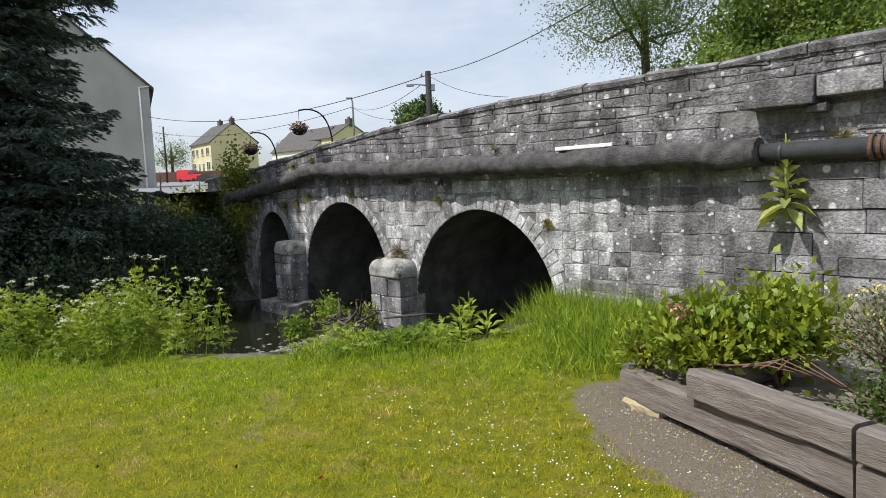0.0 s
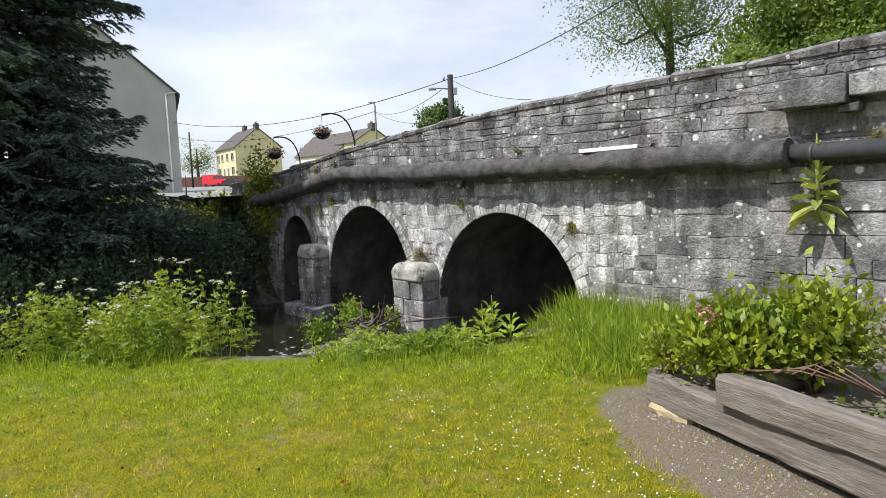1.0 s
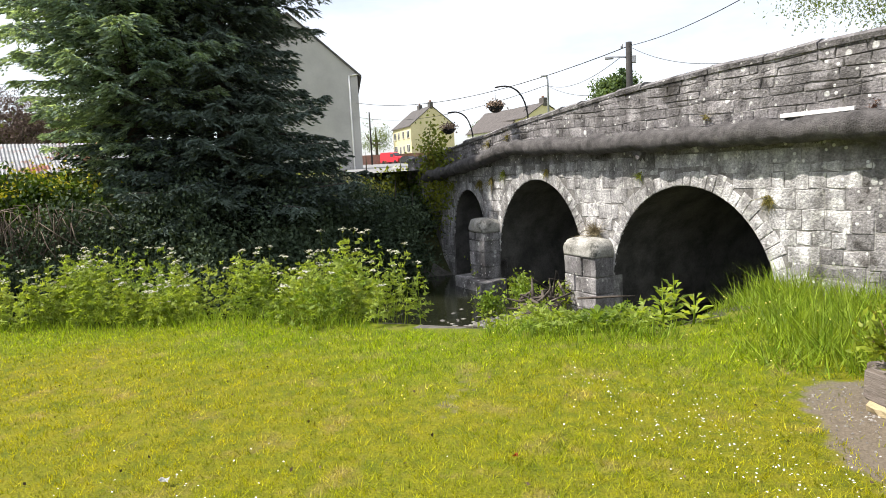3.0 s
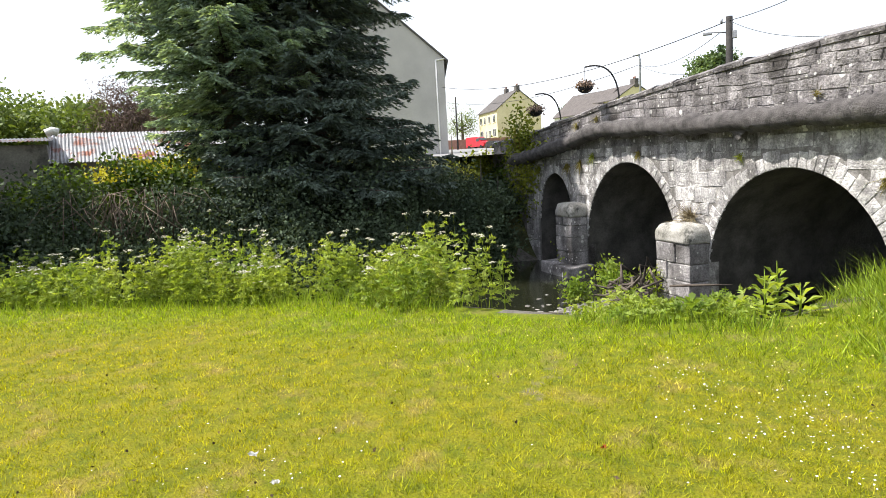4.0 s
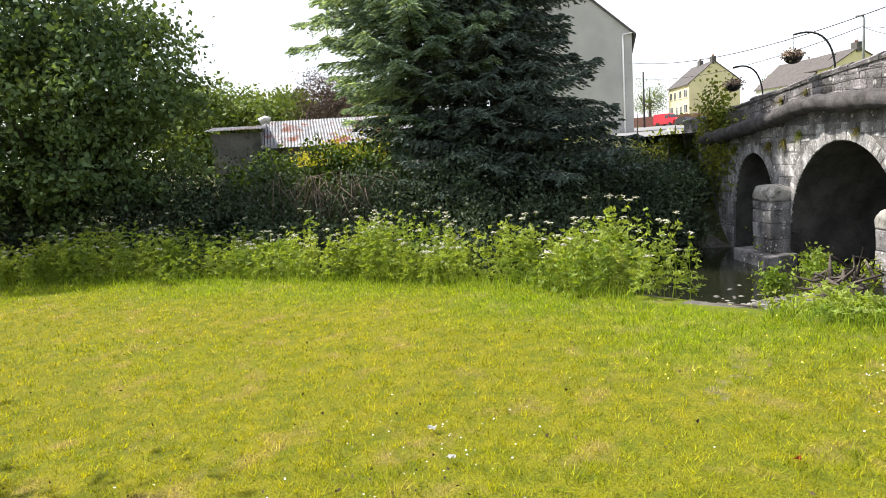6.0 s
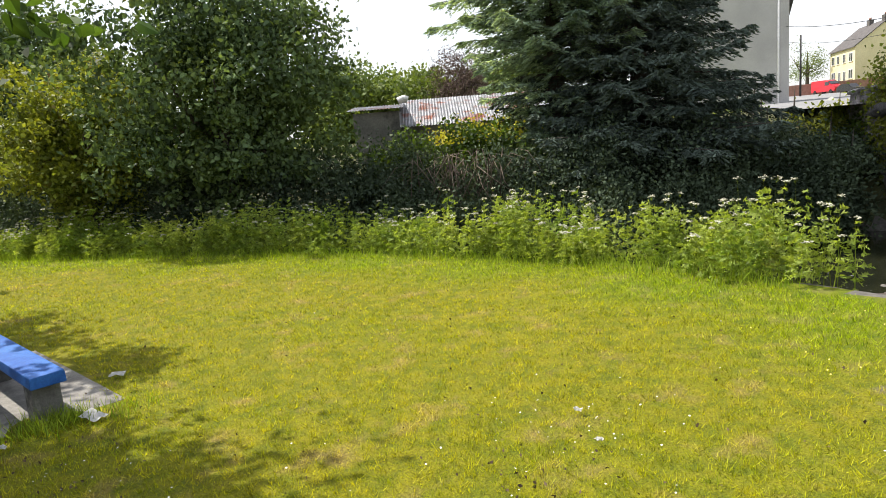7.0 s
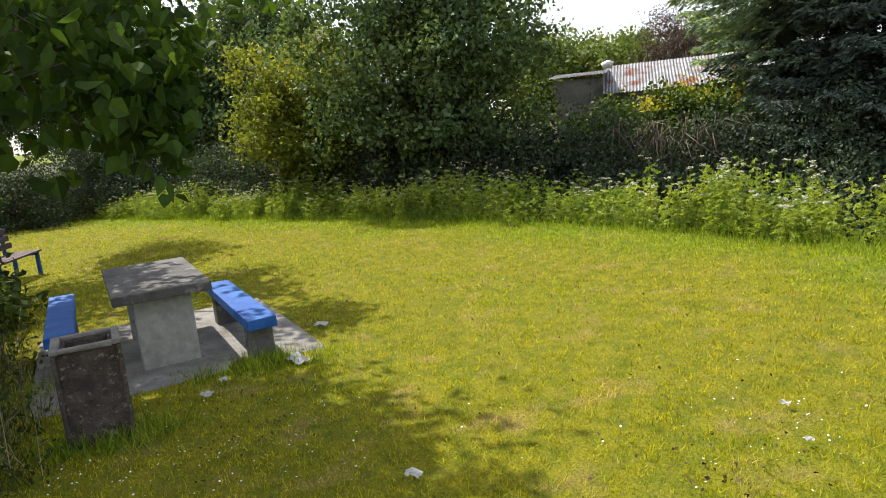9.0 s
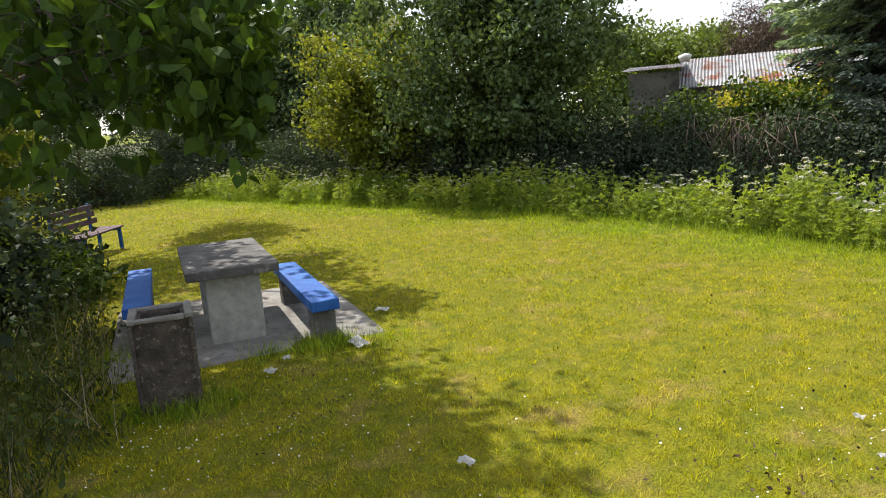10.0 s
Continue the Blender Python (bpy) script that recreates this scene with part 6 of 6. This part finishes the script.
def dock(x, y, h, n, ln, material, label, z=None):
    z0 = float(ground(x, y)) if z is None else z
    t = thing("dock_plant", Matrix.Translation((x, y, z0)), label, "plant", "broad-leaved bank plants")
    fr = []
    for k in range(n):
        a_ = k * 2.4 + x
        f = (k + 0.5) / n
        d = np.array([math.cos(a_), math.sin(a_), 0.35 + 0.9 * f])
        d /= np.linalg.norm(d)
        sd = np.array([-math.sin(a_), math.cos(a_), 0.0])
        b0 = np.array([0, 0, h * f * 0.75]) + d * 0.05
        L = ln * (1.15 - 0.6 * f) * random.uniform(0.8, 1.2)
        w_ = L * 0.24
        m1, m2 = b0 + d * L * 0.45 + [0, 0, 0.02], b0 + d * L - [0, 0, L * 0.2]
        fr.append([b0, m1 + sd * w_, m2, m1 - sd * w_])
    part("stalk", new_tube([(0, 0, -0.05), (0.01, 0, h * 0.5), (0, 0.01, h)], [0.014, 0.01, 0.004], 5), TALL, t)
    polys("leaves", fr, material, t)


for x, y, h, n_, ln in ((0.18, 8.5, 0.62, 24, 0.26), (0.32, 8.75, 0.7, 24, 0.25), (-0.35, 8.2, 0.42, 20, 0.28), (-0.75, 8.3, 0.4, 18, 0.28), (-0.55, 7.8, 0.3, 16, 0.26), (-1.4, 8.5, 0.4, 16, 0.22), (0.5, 8.0, 0.35, 14, 0.22), (-1.75, 8.6, 0.4, 14, 0.2), (-0.1, 7.9, 0.3, 14, 0.24)):
    dock(x, y, h, n_, ln, HEDGE, "broad-leaved green dock plant on the river bank")
for x, y, h, r_, n_ in ((-2.9, 12.6, 0.5, 0.26, 420), (-2.3, 13.3, 0.55, 0.3, 480), (-2.75, 10.2, 0.3, 0.22, 300), (-1.55, 12.9, 0.6, 0.22, 260), (-3.7, 16.2, 0.6, 0.35, 420), (-2.6, 14.4, 0.6, 0.3, 300), (-1.5, 9.3, 0.5, 0.4, 500), (-1.9, 9.0, 0.45, 0.35, 420)):
    z0 = max(float(ground(x, y)), WATER)
    pp = rng.normal(size=(n_, 3)) * [r_ * 0.5, r_ * 0.5, h * 0.25] + [x, y, z0 + h * 0.55]
    tagged(polys("river_plant", leaves(pp[pp[:, 2] > z0], 0.10, 0.055), HEDGE), "fresh green clump on the gravel by the water", "plant", "river clumps", "stuff")

# ---- small flowers in the lawn ----
DAISY = mat("daisy_petal", (0.75, 0.75, 0.72), (0.85, 0.85, 0.82), 10, 0.8, 0, 30)
dz = []
for cx_, cy_, sx2, sy2, n_ in ((-0.25, 5.6, 0.35, 0.25, 60), (0.25, 4.7, 0.4, 0.35, 150), (0.75, 3.9, 0.35, 0.35, 110), (1.1, 3.6, 0.2, 0.4, 40), (-2.7, 3.2, 0.4, 0.4, 50), (-4.2, 0.4, 0.7, 0.5, 90), (-4.5, -0.5, 0.5, 0.25, 60), (-2, 4.5, 2.5, 1.5, 50)):
    for x, y in rng.normal(size=(n_, 2)) * [sx2, sy2] + [cx_, cy_]:
        if edge_dist(np.array([x]), np.array([y]))[0] > -0.1:
            continue
        z = float(ground(x, y)) + rng.uniform(0.03, 0.055)
        r_ = rng.uniform(0.004, 0.0075)
        tl = rng.normal(size=2) * 0.25
        dz.append([[x + r_ * math.cos(w), y + r_ * math.sin(w), z + r_ * (tl[0] * math.cos(w) + tl[1] * math.sin(w))] for w in np.arange(6) * math.pi / 3])
tagged(polys("daisies", dz, DAISY), "scattered white daisies in the short grass", "flowers", kind="stuff")
bz = []
for x, y in np.concatenate([rng.normal(size=(24, 2)) * [0.5, 0.6] + [1.0, 7.0], rng.normal(size=(40, 2)) * [1.5, 0.8] + [-1.2, 6.2]]):
    z = float(ground(x, y)) + (rng.uniform(0.2, 0.4) if x > 0.8 and y > 6.6 else 0.05)
    bz.append([[x + 0.007 * math.cos(w), y + 0.007 * math.sin(w), z + 0.004 * math.sin(w)] for w in np.arange(6) * math.pi / 3])
tagged(polys("buttercups", bz, YFL), "small yellow buttercups in the grass", "flowers", kind="stuff")
# dead leaves and clods lying in the grass
CLOD = mat("dead_brown_leaf", (0.06, 0.04, 0.025), (0.14, 0.10, 0.06), 12, 0.9, 0, 40, island=0.5)
lit = np.stack([rng.uniform(-8, 1.2, 220), rng.uniform(-0.6, 6.5, 220)], 1)
lit = np.concatenate([lit, rng.normal(size=(60, 2)) * [0.35, 0.3] + [-2.6, 2.6], rng.normal(size=(110, 2)) * [0.6, 0.5] + [-4.8, 0.3]])
lit = lit[(edge_dist(lit[:, 0], lit[:, 1]) < -0.2) & (np.hypot(lit[:, 0], lit[:, 1]) > 1.5)]
tagged(polys("dead_leaves", leaves(on_ground(lit, 0.022), 0.028, 0.018), CLOD), "small brown dead leaves scattered in the grass", "leaves", kind="stuff")
rl = tagged(polys("red_leaf", leaves(np.array([[-0.84, 4.04, 0.04]] * 3) + rng.normal(size=(3, 3)) * 0.008, 0.045, 0.03), mat("orange_red_leaf", (0.5, 0.1, 0.03), (0.6, 0.16, 0.05), 10, 0.7, 0, 20)), "fallen orange-red leaf on the lawn", "leaf")

# ---- masonry pieces ----
def stone_geo(q, p):
    """q: four corners (s, z), counter-clockwise; p: how far the face stands proud."""
    c = Vector((sum(a for a, b in q) / 4, sum(b for a, b in q) / 4))
    size = min((Vector(q[0]) - Vector(q[1])).length, (Vector(q[1]) - Vector(q[2])).length)
    ins = min(0.013, size * 0.1)
    back, mid_, front = [], [], []
    for a, b in q:
        v = Vector((a, b))
        w_ = v + (c - v).normalized() * ins * random.uniform(0.7, 1.5)
        back.append((a, -0.03, b))
        mid_.append((a, p - ins * 0.7, b))
        front.append((w_.x, p + random.uniform(-0.006, 0.006), w_.y))
    vs = back + mid_ + front + [(c.x + random.uniform(-0.02, 0.02), p + random.uniform(-0.004, 0.012), c.y)]
    fs = []
    for k in range(4):
        j = (k + 1) % 4
        fs += [(k, j, 4 + j, 4 + k), (4 + k, 4 + j, 8 + j, 8 + k), (8 + k, 8 + j, 12)]
    return vs, fs


PIECES, REST, LIMEY = [], [], []


def lay(q, p, near_, limey=False):
    (PIECES if near_ else LIMEY if limey else REST).append((*stone_geo(q, p), limey))


def free_spans(z, s0, s1, ring=0.31):
    """Stretches of a course that lie outside the arches and their rings."""
    spans = [(s0, s1)]
    for c, h, zz, r in ARCHES:
        if z < zz:
            half = h + ring * 0.3
        elif z < zz + r + ring:
            half = (h + ring) * math.sqrt(max(0.0, 1 - ((z - zz) / (r + ring)) ** 2))
        else:
            continue
        out_ = []
        for a, b in spans:
            if b <= c - half or a >= c + half:
                out_.append((a, b))
            else:
                if a < c - half:
                    out_.append((a, c - half))
                if b > c + half:
                    out_.append((c + half, b))
        spans = out_
    return [(a, b) for a, b in spans if b - a > 0.07]


random.seed(11)
J = 0.004
# spandrel courses
z = -1.25
while z < 2.3:
    h = random.choice((0.12, 0.15, 0.17, 0.2, 0.22, 0.27))
    for a, b in free_spans(z + h * 0.5, -2.72, 11.2):
        s = a
        while s < b - 0.01:
            ln = random.uniform(0.16, 0.55)
            if b - s - ln < 0.16:
                ln = b - s
            zt = [min(z + h, lerp(PIPE, x) - 0.02) for x in (s, s + ln)]
            if min(zt) - z > 0.06:
                jz = [random.uniform(-0.028, 0.028) for _ in range(4)]
                q = [(s + J, z + J + jz[0]), (s + ln - J, z + J + jz[1]), (s + ln - J, zt[1] - J + jz[2]), (s + J, zt[0] - J + jz[3])]
                lay(q, random.uniform(0.004, 0.013), s < 1.9, s > -0.9 + random.uniform(-0.6, 0.6) and z < 1.75)
            s += ln
    z += h
# abutment in larger blocks, standing proud
z = -0.4
while z < 1.9:
    h = random.choice((0.2, 0.26, 0.32))
    h = min(h, 1.92 - z)
    s = -2.76 + 0.05 * (z - 1.9) * -1
    first = True
    while s > -7.0:
        ln = random.uniform(0.35, 0.95)
        q = [(s - ln + J, z + J), (s - J, z + J + random.uniform(-0.01, 0.01)), (s - J, z + h - J), (s - ln + J, z + h - J + random.uniform(-0.01, 0.01))]
        lay(q, random.uniform(0.075, 0.105), s > -4.8)
        s -= ln
    z += h
# arch rings
for ci, (c, h, zz, r) in enumerate(ARCHES):
    n_ = 36 if ci < 2 else 23
    for k in range(n_):
        a0, a1 = math.pi * k / n_, math.pi * (k + 1) / n_
        g = 0.27 + random.uniform(-0.09, 0.06)
        e = 0.002
        pt = lambda a_, gr: (c + (h + gr) * math.cos(a_), zz + (r + gr) * math.sin(a_))
        q = [pt(a0 + e, 0.0), pt(a0 + e, g), pt(a1 - e, g), pt(a1 - e, 0.0)]
        lay(q, 0.012 + random.uniform(-0.004, 0.004), ci == 0, True)
# parapet rubble in thin uneven beds that run through
edges_ = [0.0]
while edges_[-1] < 1.25:
    edges_.append(edges_[-1] + random.choice((0.04, 0.05, 0.07, 0.09, 0.12, 0.16)))
bed = lambda k, x: lerp(PIPE, x) - 0.02 + edges_[k] + (0.022 * math.sin(x * 1.9 + k * 1.3) + 0.014 * math.sin(x * 4.7 + k * 2.1) if 0 < k else 0)
for k in range(len(edges_) - 1):
    x = -7.0 + random.random() * 0.3
    while x < 13.0:
        ln = random.uniform(0.10, 0.28) if random.random() < 0.6 else random.uniform(0.28, 0.65)
        za, zb_, zc, zd = bed(k, x), bed(k, x + ln), bed(k + 1, x + ln), bed(k + 1, x)
        top = lerp(PARAPET, x + ln / 2) - 0.06
        zc, zd = min(zc, top), min(zd, top)
        if zc - zb_ > 0.025 and zd - za > 0.025 and not (x < -2.95 and 0.3 < edges_[k] < 0.45 and random.random() < 0.7):
            jj = [random.uniform(-0.009, 0.009) for _ in range(4)]
            jx = [random.uniform(-0.018, 0.018) for _ in range(2)]
            lay([(x + J + jx[0], za + J + jj[0]), (x + ln - J + jx[1], zb_ + J + jj[1]), (x + ln - J - jx[1], zc - J + jj[2]), (x + J - jx[0], zd - J + jj[3])], random.uniform(0.0, 0.013), False)
        x += ln
for k, (vs, fs, limey) in enumerate(PIECES):
    me = bpy.data.meshes.new("stone")
    me.from_pydata(vs, [], fs)
    me.materials.append(LIMED if limey else STONE)
    ob = new("stone", me)
    ob.parent = bridge
for pile, nm, mm, lb in ((REST, "rubble_masonry", RUBBLE, "weathered rubble stones of the parapet"), (LIMEY, "spandrel_masonry", LIMED, "lime-stained stones of the far spandrels")):
    allv, allf = [], []
    for vs, fs, _ in pile:
        o = len(allv)
        allv += vs
        allf += [tuple(o + i for i in f) for f in fs]
    me = bpy.data.meshes.new(nm)
    me.from_pydata(allv, [], allf)
    me.materials.append(mm)
    ob = new(nm, me)
    ob.parent = bridge
    tagged(ob, lb, kind="stuff")
# coping stones along the parapet's top
s = -7.0
while s < 13.0:
    ln = random.uniform(0.35, 1.1)
    z0_, z1_ = lerp(PARAPET, s), lerp(PARAPET, s + ln)
    bm = bmesh.new()
    vs = []
    for x, zt in ((s + 0.01, z0_), (s + ln - 0.01, z1_)):
        hh_ = random.uniform(-0.035, 0.02)
        vs.append([bm.verts.new((x, o, zt + dz_ + (hh_ if dz_ > -0.05 else 0))) for o, dz_ in ((-0.47, -0.11), (0.03, -0.11), (0.045, -0.04), (-0.05, 0.01), (-0.38, 0.015), (-0.48, -0.04))])
    for k in range(6):
        bm.faces.new((vs[0][k], vs[1][k], vs[1][(k + 1) % 6], vs[0][(k + 1) % 6]))
    bm.faces.new(vs[0][::-1])
    bm.faces.new(vs[1])
    bmesh.ops.recalc_face_normals(bm, faces=bm.faces)
    part("coping_stone", bm, RUBBLE, bridge)
    s += ln
